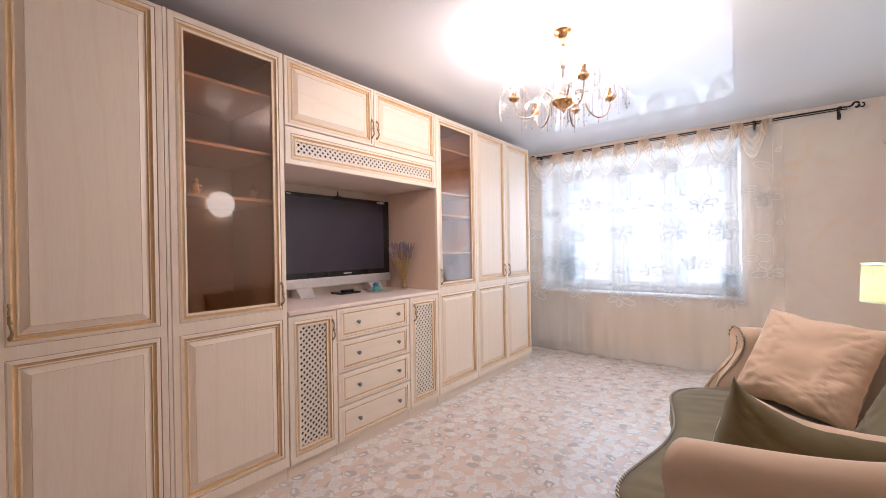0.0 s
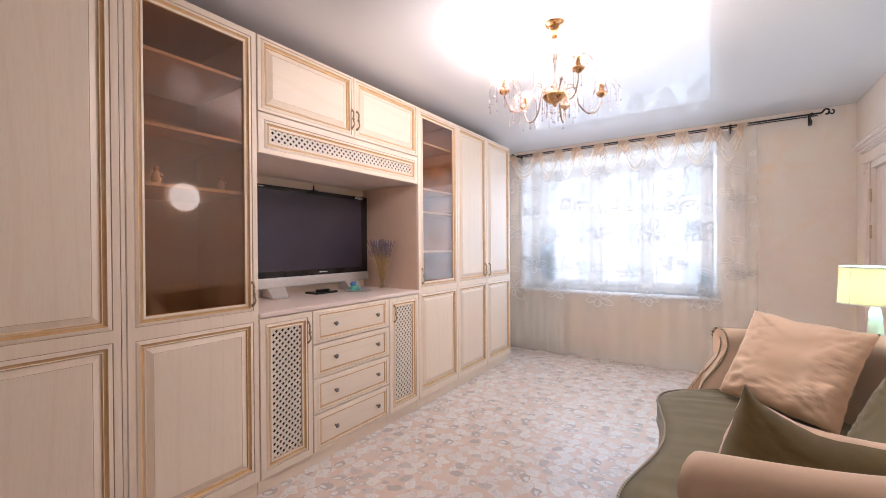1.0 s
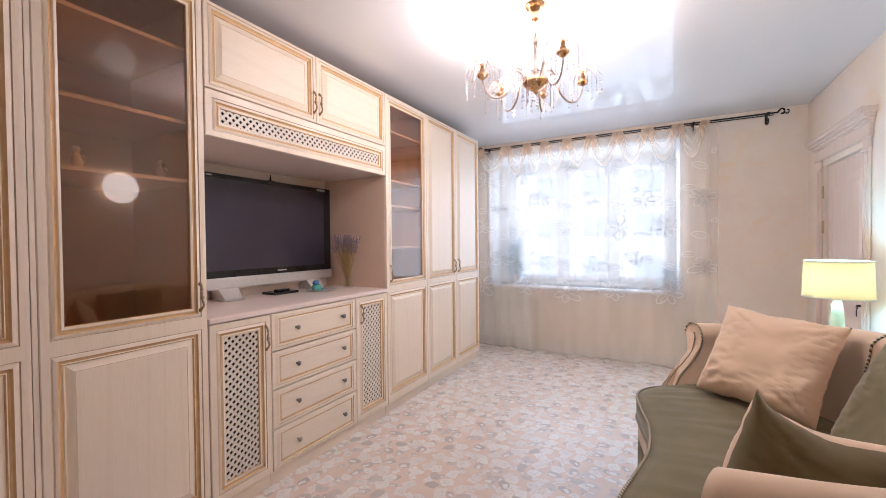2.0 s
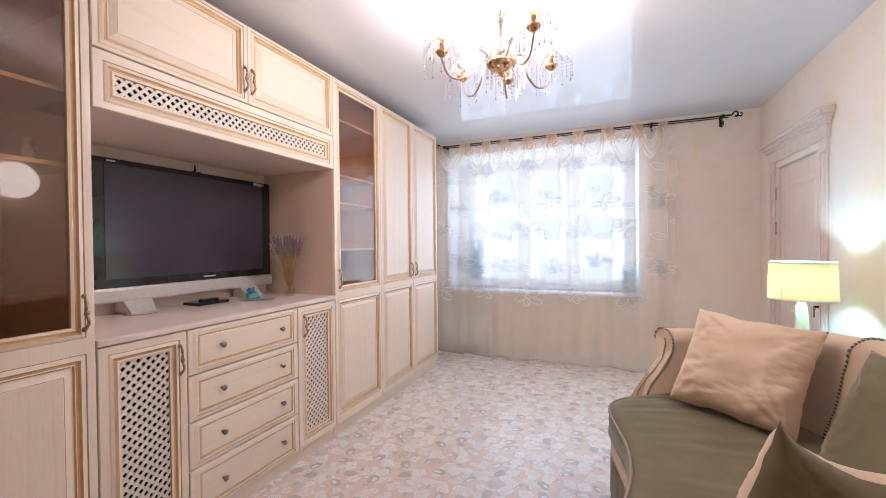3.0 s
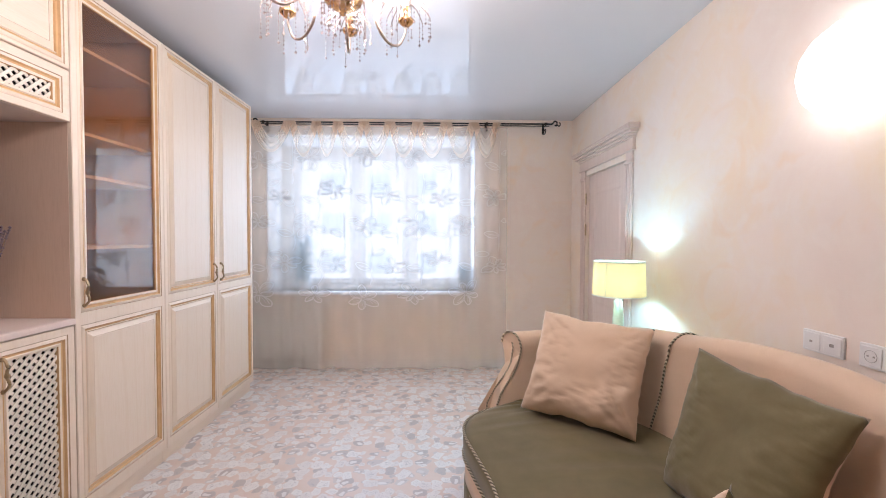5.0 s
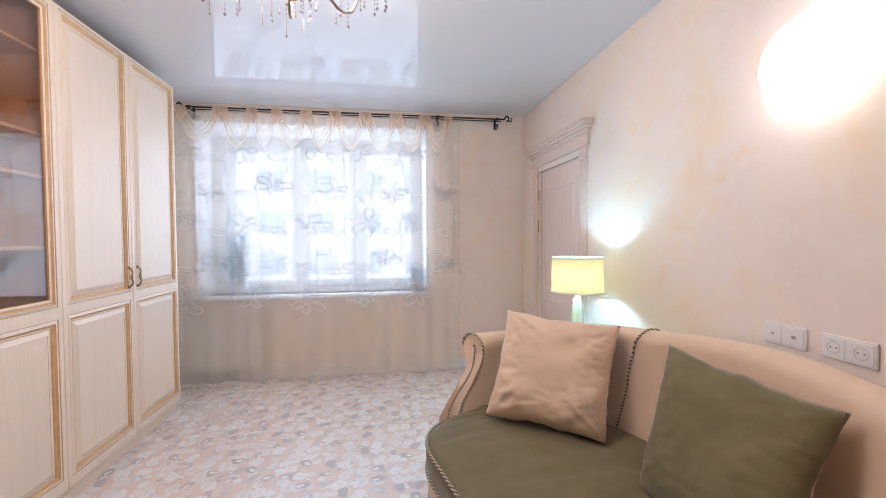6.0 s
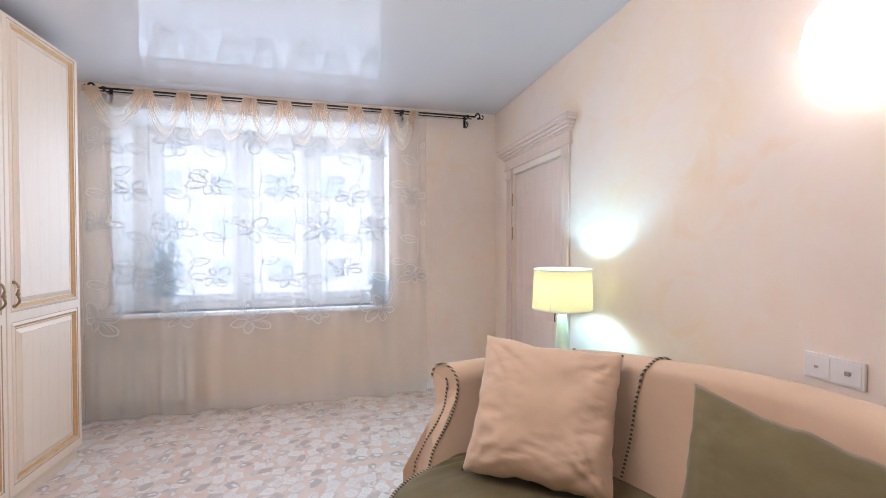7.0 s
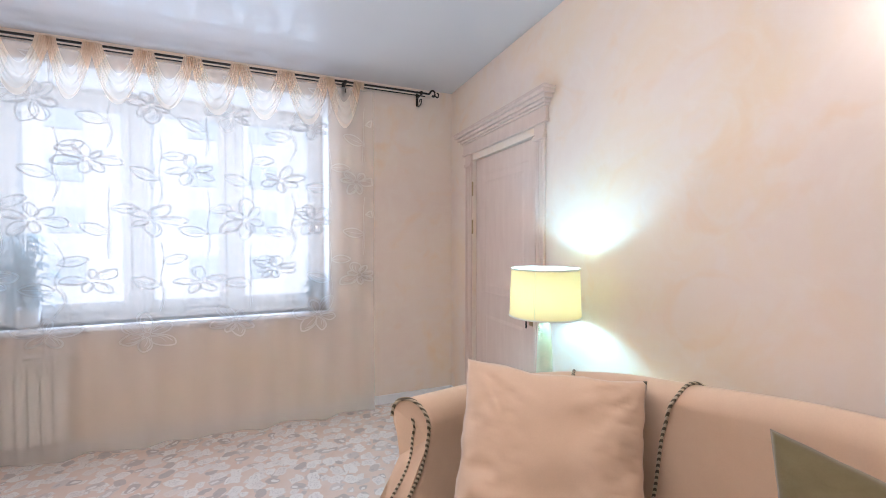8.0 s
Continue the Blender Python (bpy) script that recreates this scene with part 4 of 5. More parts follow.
# ---------------------------------------------------------------- radiator under the window
rad = thing("radiator", (-2.18, NORTH - 0.06, 0.09), "cream sectional radiator on the wall behind the curtain", "radiator")
for i in range(12):
    x = -2.54 + i * 0.0608
    b = B()
    box(b, x, x + 0.0535, NORTH - 0.078, NORTH - 0.0605, 0.105, 0.535, bevel=0.002)
    wpart("rib", b, RADIATOR, rad)
b = B()
box(b, -2.54, -1.812, NORTH - 0.060, NORTH - 0.030, 0.10, 0.54, bevel=0.008)
wpart("panel", b, RADIATOR, rad, "ribbed cream front panel")
b = B()
box(b, -2.60, -1.780, NORTH - 0.082, NORTH - 0.002, 0.648, 0.668, bevel=0.004)
box(b, -2.545, -1.807, NORTH - 0.078, NORTH - 0.025, 0.612, 0.640, bevel=0.004)
for i in range(30):
    x = -2.535 + i * 0.0245
    box(b, x, x + 0.019, NORTH - 0.074, NORTH - 0.030, 0.541, 0.613)
wpart("top_grille", b, RADIATOR, rad, "cream top grille")
b = B()
for z in (0.14, 0.56):
    tube(b, [(-2.56, NORTH - 0.045, z), (-1.80, NORTH - 0.045, z)], 0.014, 10)
tube(b, [(-2.36, NORTH - 0.045, 0.14), (-2.36, NORTH - 0.045, 0.0)], 0.010, 8)
for x in (-2.4, -1.95):
    box(b, x, x + 0.02, NORTH - 0.03, NORTH - 0.0005, 0.15, 0.5)
wpart("pipe", b, RADIATOR, rad)


# ---------------------------------------------------------------- plants on the sill
def house_plant(x, y, z, height, spread, leaves, seed, label):
    p = thing("house_plant", (x, y, z), label, "plant")
    r = random.Random(seed)
    b = B()
    k = min(0.07, height * 0.25)
    lathe(b, [(0, 0), (k * 0.75, 0), (k, k * 1.5), (k * 1.05, k * 1.5), (k * 1.05, k * 1.7), (k * 0.9, k * 1.7), (k * 0.88, k * 1.4), (0, k * 1.4)], (x, y, z), 18)
    wpart("pot", b, POT, p, "pale pot", True)
    b, b2 = B(), B()
    for i in range(leaves):
        a, h = r.uniform(0, 6.283), r.uniform(0.25, 1.0)
        rad_ = spread * r.uniform(0.3, 1.0) * (1.1 - 0.5 * h)
        tip = Vector((x + rad_ * math.cos(a), y + 0.35 * rad_ * math.sin(a), z + height * h))
        base = Vector((x, y, z + k * 1.4))
        mid = base.lerp(tip, 0.6) + Vector((0, 0, 0.04))
        tube(b2, [base, mid, tip], 0.002, 4)
        L, w = r.uniform(0.05, 0.09), r.uniform(0.018, 0.03)
        d = Vector((math.cos(a), 0.4 * math.sin(a), r.uniform(-0.6, 0.4))).normalized()
        s = d.cross(Vector((0, 0, 1))).normalized()
        vs = [b.verts.new(tip + d * L * t + s * w * q + Vector((0, 0, -0.02 * t * t))) for t, q in ((0, 0), (0.35, 1), (0.7, 0.7), (1, 0), (0.7, -0.7), (0.35, -1))]
        b.faces.new(vs)
    tagged(wpart("foliage", b, LEAF, p, "blue-green leaves"), kind="stuff")
    wpart("stalk_tuft", b2, LEAF, p)


house_plant(-2.05, NORTH + 0.06, WZ0 + 0.0005, 0.60, 0.17, 120, 3, "bushy blue-green pot plant on the window sill")
house_plant(-0.335, NORTH + 0.06, WZ0 + 0.0005, 0.25, 0.06, 34, 5, "small pot plant on the window sill")

# ---------------------------------------------------------------- sofa
SOFA_Y = 2.45
sofa = thing("sofa", (0.2, SOFA_Y, 0), "curved peach velvet sofa with olive seat and twisted cord piping", "sofa")
half = [(-0.14, 0.98, 0.845), (0.02, 1.005, 0.850), (0.18, 0.985, 0.870), (0.34, 0.905, 0.895), (0.49, 0.745, 0.920), (0.595, 0.535, 0.935), (0.665, 0.27, 0.965), (0.69, 0.0, 0.975)]
near = [(x, 0.88 * y, z) for x, y, z in half[-2:0:-1]] + [(-0.20, 0.875, 0.826)]
rail = smooth_path([(x, SOFA_Y + y, z) for x, y, z in half] + [(x, SOFA_Y - y, z) for x, y, z in near], 6)
N = len(rail)
ROLL = 0.062


def station(i):
    p = rail[i]
    d = rail[min(i + 1, N - 1)] - rail[max(i - 1, 0)]
    d = Vector((d.x, d.y, 0)).normalized()
    out = Vector((-d.y, d.x, 0))         # away from the seat
    if out.dot(Vector((p.x - 0.0, p.y - SOFA_Y, 0))) < 0:
        out = -out
    s = min(i, N - 1 - i) / 14.0
    k = max(0.0, 1 - s) ** 1.6           # 1 at the arm's front
    ahead = -d if i < N / 2 else d       # towards the arm's front end
    return p, out, k, ahead


def section(i, inner_only=False):
    p, out, k, ahead = station(i)
    zt = p.z
    prof = [(-0.150, 0.36), (-0.145, 0.42), (-0.115, 0.52), (-0.085, 0.62), (-0.066, zt - 0.17), (-0.058, zt - 0.11)]
    big = ROLL + 0.014 * k
    c = (0.016 * k, zt - big)
    prof += [(c[0] + big * math.cos(a), c[1] + big * math.sin(a)) for a in [math.pi - j * math.pi / 8 for j in range(0, 11)]]
    prof += [(0.012 + 0.01 * k, zt - 0.155 - 0.03 * k), (0.004, 0.60), (0.0, 0.40), (0.0, 0.14)]
    pts = []
    for u, z in prof:
        g = min(1.0, max(0.0, (zt - 0.10 - z) / 0.33))
        g = g * g * (3 - 2 * g)
        f = k * (0.20 * g + 0.38 * (u + 0.07))
        pts.append(Vector((p.x, p.y, z)) + out * (u + 0.035 * k * g) + ahead * f)
    return pts


secs = [section(i) for i in range(N)]
b = B()
rows = [[b.verts.new(q) for q in s] for s in secs]
for r0, r1 in zip(rows, rows[1:]):
    for j in range(len(r0) - 1):
        b.faces.new((r0[j], r1[j], r1[j + 1], r0[j + 1])).smooth = True
    b.faces.new((r0[-1], r1[-1], r1[0], r0[0]))
for r in (rows[0], rows[-1]):
    b.faces.new(r)
wpart("upholstered_shell", b, PINK, sofa)


def cord_along(pts, r=0.0062, name="cord"):
    bm = B()
    tube(bm, pts, r, 7)
    for f in bm.faces:
        f.smooth = True
    return wpart(name, bm, CORD, sofa, "twisted olive and cream cord")


for i, e in ((0, 1), (N - 1, 1)):
    s = secs[i]
    _, out, _, ahead = station(i)
    cord_along([q + ahead * 0.003 for q in smooth_path(s[1:15 if i == 0 else 6], 2)])
    if i == 0:
        inner_line = []
        for j, q in enumerate(s[1:9]):
            o = s[20 - min(j, 4)] if j < 5 else s[16]
            inner_line.append(q.lerp(o, 0.52 - 0.03 * j) + ahead * 0.012)
        cord_along(smooth_path(inner_line, 2), 0.0045)
# cords over the back where the corners meet the arms
for i in (24, 30, N - 31, N - 25)[1:3]:
    p, out, _, _ = station(i)
    toward = -1 if i < N / 2 else 1
    pts = []
    for j in range(1, 14):
        w = max(0.0, 1 - (j - 1) / 11.0) * 3.0
        i0 = int(w)
        q = secs[i + toward * i0][j].lerp(secs[i + toward * (i0 + 1)][j], w - i0)
        pts.append(q + (Vector((0, 0, 0.004)) if j > 8 else -out * 0.005))
    cord_along(smooth_path(pts, 3), 0.0052)
for i in (20, N - 21):
    p, out, _, _ = station(i)
    cord_along([q + Vector((0, 0, 0.003)) - out * 0.003 for q in secs[i][4:13]], 0.006)

# seat: serpentine front, boxed cushion
edge = [(-0.02, 0.90), (-0.20, 0.865), (-0.36, 0.79), (-0.455, 0.68), (-0.478, 0.54), (-0.445, 0.36), (-0.405, 0.17), (-0.392, 0.0)]
front = smooth_path([(x, SOFA_Y + y, 0) for x, y in edge] + [(x, SOFA_Y - y, 0) for x, y in edge[-2::-1]], 6)
M = len(front)


def back_point(i):
    t = i / (M - 1)
    j = min(N - 1, int(round(t * (N - 1))))
    p, out, k, ahead = station(j)
    return Vector((p.x, p.y, 0)) - out * 0.10


SEAT = 0.475


def seat_height(t, i):
    """Crown of the cushion, with soft creases across it."""
    s = i / (M - 1)
    crease = 0.013 * noise.noise(Vector((s * 52, t * 2.4, 1.7))) * math.sin(math.pi * t) + 0.004 * math.sin(9 * t + 3 * math.sin(5 * s)) * math.sin(math.pi * t) ** 2 * (0.5 + 0.5 * math.sin(23 * s))
    return SEAT - 0.012 + 0.028 * math.sin(math.pi * min(1, t * 1.35)) ** 0.7 + crease if t > 0 else SEAT - 0.012


b = B()
K = 20
cen = Vector((0.1, SOFA_Y, 0))
grid = []
for i, q in enumerate(front):
    bp = back_point(i)
    row = []
    for z, o in ((SEAT - 0.125, 0.0), (SEAT - 0.10, -0.008), (SEAT - 0.05, -0.010), (SEAT - 0.012, 0.0)):
        n = (Vector((q.x, q.y, 0)) - cen).normalized()
        row.append(b.verts.new((q.x - n.x * -o * -1, q.y, z)))
    for j in range(1, K + 1):
        t = j / K
        w = Vector((q.x, q.y, 0)).lerp(bp, t)
        row.append(b.verts.new((w.x, w.y, seat_height(t, i))))
    grid.append(row)
for r0, r1 in zip(grid, grid[1:]):
    for j in range(len(r0) - 1):
        b.faces.new((r0[j], r1[j], r1[j + 1], r0[j + 1])).smooth = True
ob = wpart("seat_cushion", b, OLIVE, sofa, "olive velvet seat cushion")
cord_along([Vector((q.x - 0.004, q.y, SEAT - 0.010)) for q in front[6:-6]], 0.0065)
cord_along([Vector((q.x - 0.006, q.y, SEAT - 0.122)) for q in front[6:-6]], 0.006)
b = B()
prev = None
for q in front:
    row = [b.verts.new((q.x + 0.012, q.y, z)) for z in (0.22, SEAT - 0.122)]
    if prev:
        b.faces.new((prev[0], row[0], row[1], prev[1])).smooth = True
    prev = row
ob = wpart("front_rail", b, PINK, sofa, "peach velvet front rail")
mod = ob.modifiers.new("thick", "SOLIDIFY")
mod.thickness, mod.offset = 0.02, 0
b = B()
prev = None
for i, q in enumerate(front):
    w = 0.007 * math.sin(i * 1.9)
    row = [b.verts.new((q.x + 0.004 + w * s, q.y, z)) for z, s in ((0.012, 1.0), (0.12, 0.6), (0.24, 0.1))]
    if prev:
        for j in range(2):
            b.faces.new((prev[j], row[j], row[j + 1], prev[j + 1])).smooth = True
    prev = row
ob = wpart("skirt", b, OLIVE, sofa, "olive fabric skirt")
mod = ob.modifiers.new("thick", "SOLIDIFY")
mod.thickness, mod.offset = 0.006, 0
b = B()
box(b, -0.30, 0.55, SOFA_Y - 0.80, SOFA_Y + 0.80, 0.12, 0.37, bevel=0.02)
wpart("base", b, PINK, sofa)
for x, y in ((-0.28, -0.78), (-0.28, 0.78), (0.5, -0.7), (0.5, 0.7)):
    b = B()
    lathe(b, [(0, 0), (0.018, 0), (0.028, 0.06), (0.03, 0.13), (0, 0.13)], (x, SOFA_Y + y, 0.0005), 12)
    wpart("foot", b, BLACK_IRON, sofa)


# ---------------------------------------------------------------- cushions
def pillow(corners, thick, front_mat, back_mat, label, seed, pin=0.03, slump=0.0, soft=1.0):
    """corners: top-left, top-right, bottom-right, bottom-left as seen from the front."""
    tl, tr, br, bl = [Vector(c) for c in corners]
    n = (tr - tl).cross(bl - tl).normalized()      # points away from the front
    r = random.Random(seed)
    ph = [r.uniform(0, 6.28) for _ in range(6)]
    b = B()
    G = 44

    def at(u, v, side):
        p = tl.lerp(tr, u).lerp(bl.lerp(br, u), v)
        a, c = 2 * u - 1, 2 * v - 1
        # edges pull in between the pointed corners
        wob = 0.010 * math.sin(7 * a + ph[5]) * (1 - a * a) + 0.012 * noise.noise(Vector((a * 6, c * 6, seed * 2.3)))
        p = p - (tr - tl) * (a * (pin + wob) * (1 - c * c) * abs(a)) - (bl - tl) * (c * (pin + wob) * (1 - a * a) * abs(c))
        p = p + (bl - tl) * slump * max(0, -c) * (1 - a * a) ** 0.7
        body = (max(0, 1 - a ** 4) * max(0, 1 - c ** 4)) ** 0.55
        crease = 0.0
        for k, (cu, cv) in enumerate(((1, 1), (-1, 1), (1, -1), (-1, -1))):
            d = math.hypot(a - cu, c - cv)
            ang = math.atan2(c - cv, a - cu)
            crease += (1.0 + 0.9 * (k == 0)) * math.exp(-(d / 0.6) ** 2) * min(1, d / 0.2) * (math.sin(ang * 13 + ph[k] + 1.5 * math.sin(4 * d)) + 0.5 * math.sin(ang * 27 + ph[k]))
        crease *= 0.75
        crease += 0.35 * math.sin(5 * a + 4 * c * c + ph[4]) * (1 - a * a) + 0.2 * math.sin(9 * c + 5 * a * a + ph[3])
        sag = 1 + 0.25 * c
        edge_w = min(1.0, max(0.0, (max(abs(a), c) - 0.25) / 0.5))
        q = Vector((a * 2.2 + seed * 3.1, c * 8.5 + a * 2.0, side * 4.0))
        ridge = 1 - 2 * abs(noise.noise(q)) - 0.55
        crease += 1.5 * edge_w * max(-0.4, ridge) + 0.5 * noise.noise(Vector((a * 2.5, c * 2.5, seed * 7.7)))
        return p + n * side * (thick * 0.5 * body * sag + 0.0105 * soft * crease * body ** 1.5)

    for side, mi in ((-1, 0), (1, 1)):
        sheet(b, lambda u, v, side=side: at(u, v, side), G, G, mi)
    bmesh.ops.remove_doubles(b, verts=b.verts, dist=1e-5)
    ob = thing("cushion", tuple((bl + br) / 2), label, "cushion", "loose cushions on the sofa")
    wpart("cover", b, [front_mat, back_mat], ob)
    return ob


pillow([(-0.005, 3.355, 0.985), (0.455, 3.055, 0.945), (0.280, 2.880, 0.478), (-0.185, 3.150, 0.520)], 0.17, PINK, OLIVE, "peach velvet cushion with olive back leaning on the sofa arm", 1, soft=1.7)
pillow([(0.455, 2.725, 0.945), (0.560, 2.170, 0.900), (0.300, 2.130, 0.460), (0.250, 2.610, 0.455)], 0.17, OLIVE, PINK, "olive velvet cushion with peach back leaning on the sofa back", 2, soft=0.8)
pillow([(0.38, 1.92, 0.86), (-0.113, 1.785, 0.968), (-0.240, 1.845, 0.505), (0.26, 2.01, 0.47)], 0.22, PINK, OLIVE, "two-sided olive and peach cushion lying against the sofa arm", 3, 0.005, 0.24, 1.2)

# ---------------------------------------------------------------- standing lamp in the corner behind the sofa
LX, LY = 0.59, 3.745
fl = thing("floor_lamp", (LX, LY, 0), "lit lamp with a yellow drum shade and pale ceramic column", "lamp")
b = B()
R0, R1 = 0.158, 0.166
lathe(b, [(R1, 1.015), (R0, 1.24), (R0 - 0.003, 1.24), (R1 - 0.003, 1.015), (R1, 1.015)], (LX, LY, 0), 48)
wpart("shade", b, SHADE, fl, "yellow fabric drum shade", True)
b = B()
for z0, z1, r0, r1 in ((1.0155, 1.022, R1, R1), (1.233, 1.2395, R0, R0)):
    lathe(b, [(r0 + 0.0005, z0), (r1 + 0.0005, z1), (r1 - 0.001, z1), (r0 - 0.001, z0), (r0 + 0.0005, z0)], (LX, LY, 0), 48)
sa = radians(218)
tube(b, [(LX + (r + 0.0003) * math.cos(sa), LY + (r + 0.0003) * math.sin(sa), z) for r, z in ((R1, 1.018), (R0, 1.237))], 0.0012, 5)
wpart("edging_tape", b, SHADE_TAPE, fl, "white edging tape")
for r, z in ((R1, 1.016), (R0, 1.239)):
    b = B()
    tube(b, [(LX + r * math.cos(a), LY + r * math.sin(a), z) for a in [i * math.pi / 24 for i in range(48)]], 0.003, 6, closed=True)
    wpart("rim", b, WHITE_PLASTIC, fl)
b = B()
lathe(b, [(0, 0), (0.13, 0), (0.135, 0.012), (0.10, 0.025), (0.05, 0.04), (0.045, 0.2), (0.042, 0.6), (0.036, 0.85), (0.026, 0.97), (0.018, 1.0), (0.012, 1.03), (0, 1.03)], (LX, LY, 0.0005), 24)
wpart("column", b, CERAMIC, fl, "pale green-white ceramic column", True)
b = B()
rng = random.Random(3)
for i in range(70):
    z, a = rng.uniform(0.62, 0.97), rng.uniform(0, 6.283)
    r = 0.043 - (z - 0.6) * 0.042
    lathe(b, [(0, -0.006), (0.004, 0), (0, 0.006)], (LX + r * math.cos(a), LY + r * math.sin(a), z), 5)
tagged(wpart("relief", b, CERAMIC, fl), kind="stuff")
b = B()
lathe(b, [(0, 1.03), (0.013, 1.03), (0.013, 1.06), (0.010, 1.065), (0, 1.065)], (LX, LY, 0), 12)
for k in range(3):
    a = 2.1 * k
    tube(b, [(LX, LY, 1.045), (LX + (R1 - 0.002) * math.cos(a), LY + (R1 - 0.002) * math.sin(a), 1.025)], 0.0025, 5)
wpart("fitting", b, PEWTER, fl)
b = B()
lathe(b, [(0, 0), (0.012, 0.004), (0.022, 0.02), (0.026, 0.035), (0.020, 0.055), (0, 0.062)], (LX, LY, 1.066), 16)
bl_ = wpart("bulb", b, LAMP_BULB, fl, "lit bulb", True)
bl_.visible_shadow = False

# ---------------------------------------------------------------- wall light above the sofa
sc = thing("wall_light", (EAST, 2.49, 1.98), "round lit opal glass wall light", "wall light")
b = B()
tmp = B()
lathe(tmp, [(0, 0), (0.06, 0), (0.06, 0.02), (0, 0.02)], seg=20)
bmesh.ops.rotate(tmp, verts=tmp.verts, matrix=Matrix.Rotation(radians(-90), 3, "Y"))
bmesh.ops.translate(tmp, verts=tmp.verts, vec=(EAST - 0.001, 2.49, 1.98))
merge(b, tmp)
wpart("wall_plate", b, WHITE_PAINT, sc)
b = B()
tmp = B()
lathe(tmp, [(0, 0), (0.150, 0.0), (0.165, 0.03), (0.160, 0.065), (0.125, 0.105), (0.065, 0.128), (0, 0.134)], seg=12)
bmesh.ops.rotate(tmp, verts=tmp.verts, matrix=Matrix.Rotation(radians(-90), 3, "Y"))
bmesh.ops.translate(tmp, verts=tmp.verts, vec=(EAST - 0.022, 2.49, 1.98))
merge(b, tmp)
ob = wpart("opal_glass", b, SCONCE_GLASS, sc, "glowing opal glass", True)

# ---------------------------------------------------------------- sockets
for y0, kinds in ((2.517, ("key", "tv")), (2.305, ("power", "power"))):
    st = thing("socket_pair", (EAST, y0 + 0.08, 0.995), "white double wall socket above the sofa back", "socket", "sockets on the plaster wall")
    b = B()
    box(b, EAST - 0.011, EAST - 0.0005, y0, y0 + 0.16, 0.955, 1.037, bevel=0.003)
    wpart("frame", b, WHITE_PLASTIC, st)
    for i, kind in enumerate(reversed(kinds)):
        yc = y0 + 0.04 + 0.08 * i
        b = B()
        box(b, EAST - 0.0135, EAST - 0.0105, yc - 0.033, yc + 0.033, 0.963, 1.029, bevel=0.002)
        wpart("insert", b, WHITE_PLASTIC, st)
        b = B()
        if kind == "power":
            ring = [(EAST - 0.0145, yc + 0.02 * math.cos(a), 0.996 + 0.02 * math.sin(a)) for a in [k * math.pi / 12 for k in range(24)]]
            tube(b, ring, 0.0007, 6, closed=True)
            for s in (-1, 1):
                box(b, EAST - 0.0145, EAST - 0.0137, yc + s * 0.0095 - 0.003, yc + s * 0.0095 + 0.003, 0.993, 0.999)
        elif kind == "tv":
            box(b, EAST - 0.0145, EAST - 0.0137, yc - 0.007, yc + 0.007, 0.990, 1.003, bevel=0.003)
        else:
            box(b, EAST - 0.0145, EAST - 0.0137, yc - 0.003, yc + 0.007, 0.990, 0.999, bevel=0.002)
        wpart("opening", b, SOCKET_HOLE, st)

# ---------------------------------------------------------------- chandelier
ch = thing("chandelier", (HX, HY, TOP), "gold five-arm chandelier with crystal strands", "chandelier")
b = B()
lathe(b, [(0, 0), (0.052, 0), (0.056, -0.006), (0.052, -0.014), (0.034, -0.02), (0.026, -0.04), (0.018, -0.07), (0.022, -0.08), (0.014, -0.09), (0, -0.095)], (HX, HY, TOP - 0.0005), 28)
wpart("canopy", b, GOLD, ch, "polished gold ceiling canopy", True)
b = B()
lathe(b, [(0.006, 0.30), (0.006, 0.22), (0.014, 0.20), (0.017, 0.18), (0.008, 0.16), (0.007, 0.06), (0.014, 0.045), (0.008, 0.02), (0.008, 0.0)], (HX, HY, HZ + 0.03), 18)
wpart("stem", b, CHAMPAGNE, ch, "thin champagne metal stem", True)
b = B()
lathe(b, [(0, 0.022), (0.04, 0.020), (0.066, 0.010), (0.070, 0.0), (0.063, -0.014), (0.04, -0.032), (0.015, -0.042), (0.012, -0.054), (0, -0.062)], (HX, HY, HZ), 28)
wpart("hub", b, GOLD, ch, "polished gold hub bowl", True)
rng = random.Random(21)


def bead_string(bm, x, y, z, n, r=0.0036):
    tube(bm, [(x, y, z), (x, y, z - n * 0.017)], 0.0005, 3)
    for k in range(n):
        rr = r * (1.7 if k == n - 1 else 1.0) * rng.uniform(0.85, 1.1)
        lathe(bm, [(0, rr * 1.3), (rr, 0), (0, -rr * 1.3)], (x, y, z - 0.008 - k * 0.017), 6)


def spray(parent, x, y, z, count, reach, beads=(4, 8)):
    """Arching wires with strings of crystal beads that hang from their ends."""
    for k in range(count):
        bm = B()
        a = 2 * math.pi * k / count + rng.uniform(-0.15, 0.15)
        R = reach * rng.uniform(0.75, 1.1)
        h = rng.uniform(0.035, 0.055)
        pts = [(x + R * t * math.cos(a), y + R * t * math.sin(a), z + h * math.sin(math.pi * min(1, 0.12 + t * 0.75)) - 0.03 * t * t) for t in (0.1, 0.35, 0.6, 0.85, 1.0)]
        tube(bm, pts, 0.0021, 4, 1)
        bead_string(bm, *pts[-1], rng.randint(*beads))
        keep(part("crystal_strand", bm, [CRYSTAL, CHAMPAGNE]), parent).visible_shadow = False


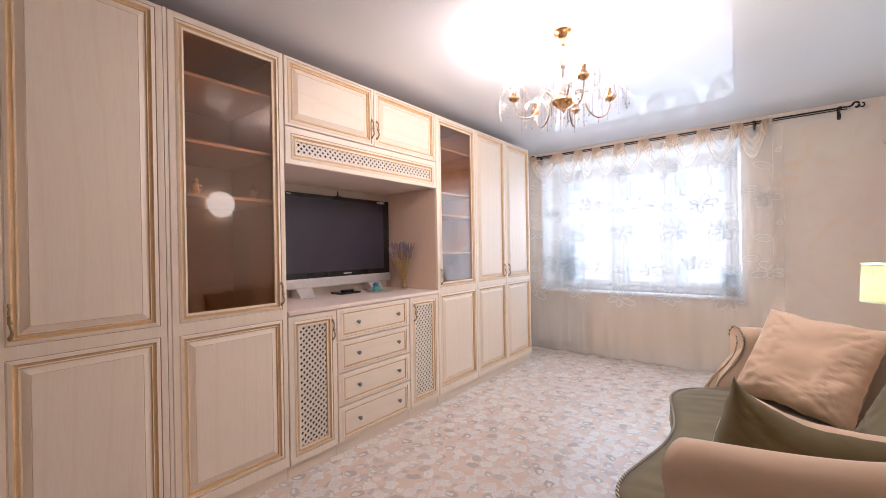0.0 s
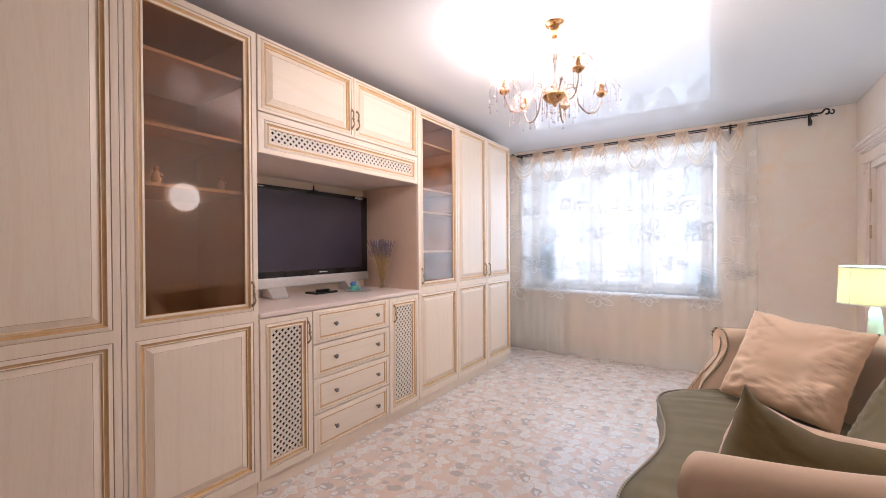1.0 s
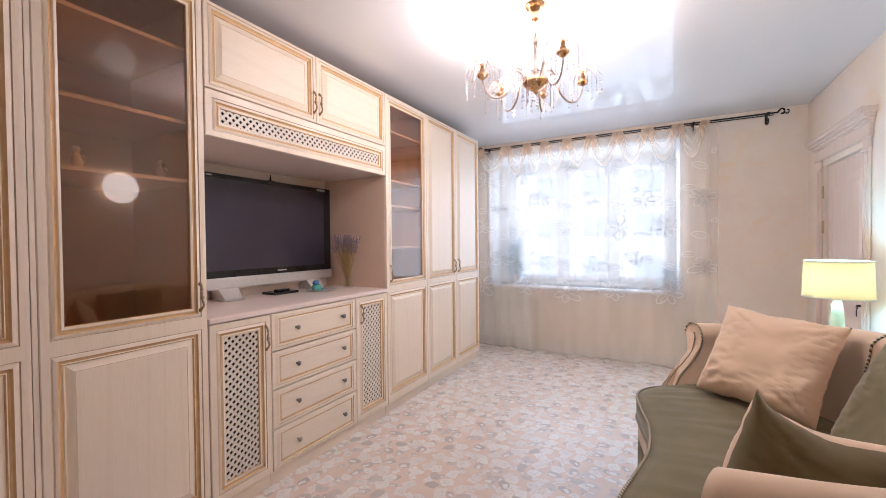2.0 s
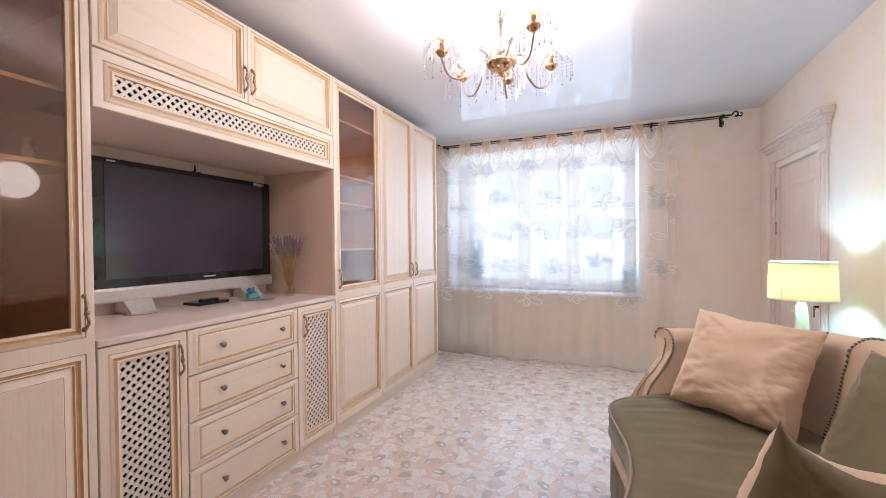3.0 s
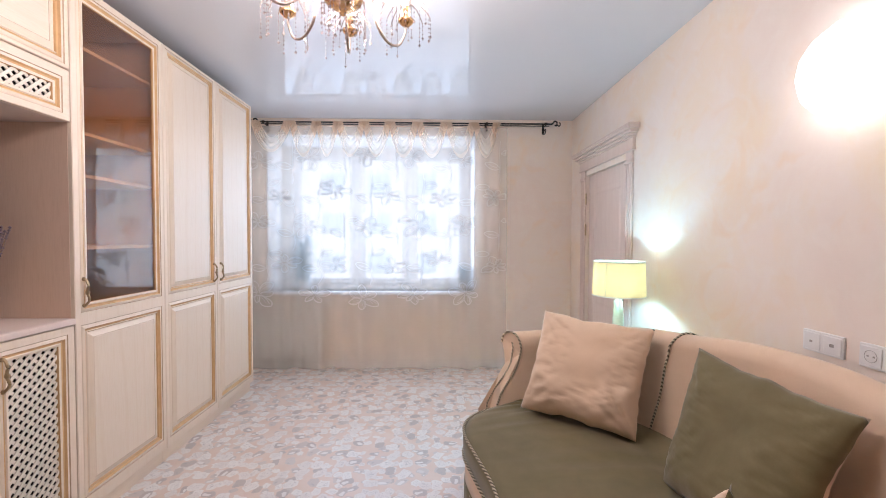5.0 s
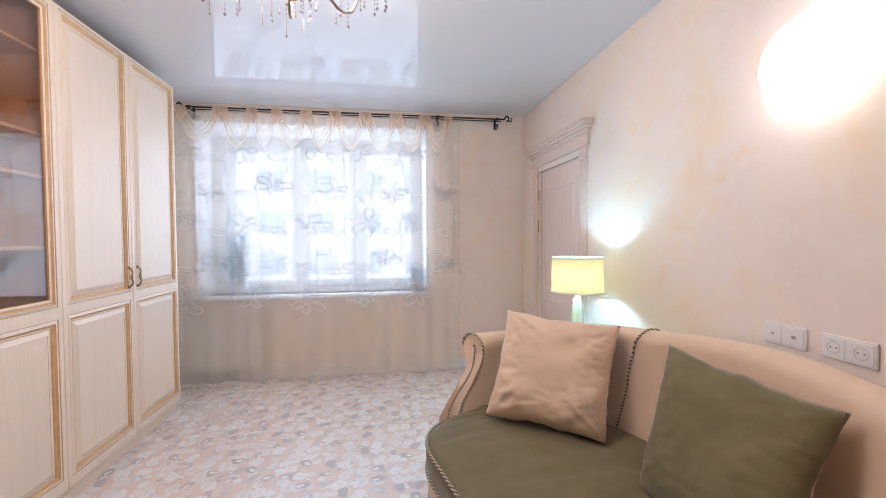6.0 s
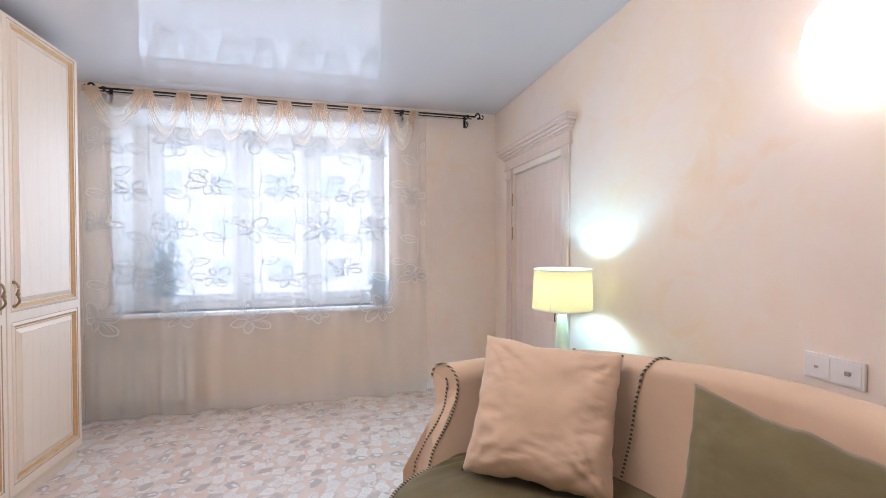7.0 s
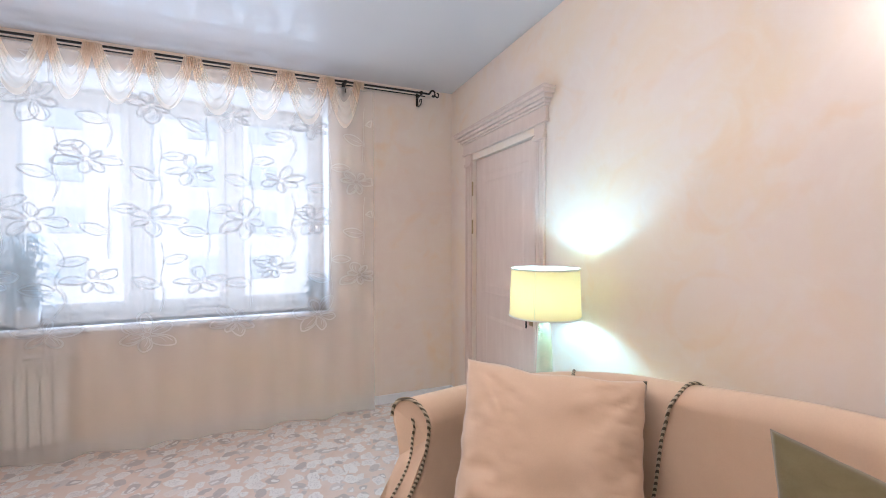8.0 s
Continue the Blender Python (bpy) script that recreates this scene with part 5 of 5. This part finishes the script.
for ang in ARMS:
    a = radians(ang)
    cx, sy = math.cos(a), math.sin(a)
    P = lambda r, z: (HX + r * cx, HY + r * sy, HZ + z)
    arm = wpart("arm", B(), [CHAMPAGNE, GOLD], ch)
    bm = B()
    tube(bm, smooth_path([P(0.04, -0.005), P(0.075, 0.045), P(0.115, 0.06), P(0.135, 0.02), P(0.15, -0.04), P(0.20, -0.085), P(0.255, -0.075), P(0.285, -0.02), P(0.29, 0.015)], 5), 0.0052, 8)
    tube(bm, smooth_path([P(0.115, 0.06), P(0.10, 0.075), P(0.075, 0.065), P(0.08, 0.045)], 4), 0.004, 6)
    lathe(bm, [(0, -0.004), (0.014, 0.0), (0.029, 0.014), (0.033, 0.024), (0.025, 0.028), (0.014, 0.024), (0, 0.024)], P(0.29, 0.012), 16, 1)
    bm.to_mesh(arm.data)
    bm.free()
    arm.data.polygons.foreach_set("use_smooth", [True] * len(arm.data.polygons))
    bm = B()
    lathe(bm, [(0.013, 0), (0.014, 0.06), (0.0115, 0.06), (0.0115, 0.0), (0.013, 0)], P(0.29, 0.034), 14)
    keep(part("candle_sleeve", bm, GOLD, None, "gold candle sleeve", True), arm)
    bm = B()
    lathe(bm, [(0, 0), (0.009, 0.004), (0.013, 0.018), (0.010, 0.034), (0.003, 0.052), (0, 0.055)], P(0.29, 0.072), 12)
    o = keep(part("bulb", bm, BULB, None, "lit candle bulb", True), arm)
    o.visible_shadow = False
    bm = B()
    lathe(bm, [(0.016, 0.0), (0.021, 0.012), (0.023, 0.035), (0.027, 0.058), (0.032, 0.070), (0.030, 0.070), (0.025, 0.057), (0.021, 0.035), (0.019, 0.013), (0.014, 0.002)], P(0.29, 0.036), 16)
    keep(part("glass_tulip", bm, TULIP_GLASS, None, "clear fluted glass tulip", True), arm).visible_shadow = False
    spray(arm, *P(0.29, 0.07), 16, 0.095, (4, 9))
spray(ch, HX, HY, HZ + 0.21, 18, 0.13, (7, 12))
spray(ch, HX, HY, HZ + 0.02, 16, 0.085, (5, 9))
for k in range(8):
    bm = B()
    a = k * math.pi / 4
    bead_string(bm, HX + 0.05 * math.cos(a), HY + 0.05 * math.sin(a), HZ, 7)
    wpart("crystal_strand", bm, CRYSTAL, ch).visible_shadow = False

# ---------------------------------------------------------------- outside
b = B()
sheet(b, lambda u, v: (-200 + 400 * u, NORTH + 0.41 + 600 * v, -6.0), 4, 4)
tagged(part("ground", b, SNOW), "pale open ground outside", "ground", kind="structure")
bd = thing("apartment_building", (-8, 34, -6), "pale apartment building seen through the window", "building")
b = B()
box(b, -34, 20, 34, 46, -6, 15)
wpart("wall", b, FACADE, bd)
b = B()
box(b, -34.4, 20.4, 33.6, 46.4, 15, 15.6)
wpart("roof", b, FACADE, bd)
first = None
for i in range(14):
    for j in range(6):
        x, z = -32 + i * 3.7, -4.6 + j * 3.2
        if first is None:
            b = B()
            box(b, 0, 1.8, -0.06, -0.001, 0, 1.6)
            first = part("window", b, FACADE_GLASS).data
            for o in [o for o in scene.collection.objects if o.data == first]:
                o.matrix_world = Matrix.Translation((x, 34, z))
                bpy.context.view_layer.update()
                keep(o, bd)
        else:
            o = new("window", first)
            o.matrix_world = Matrix.Translation((x, 34, z))
            bpy.context.view_layer.update()
            keep(o, bd)
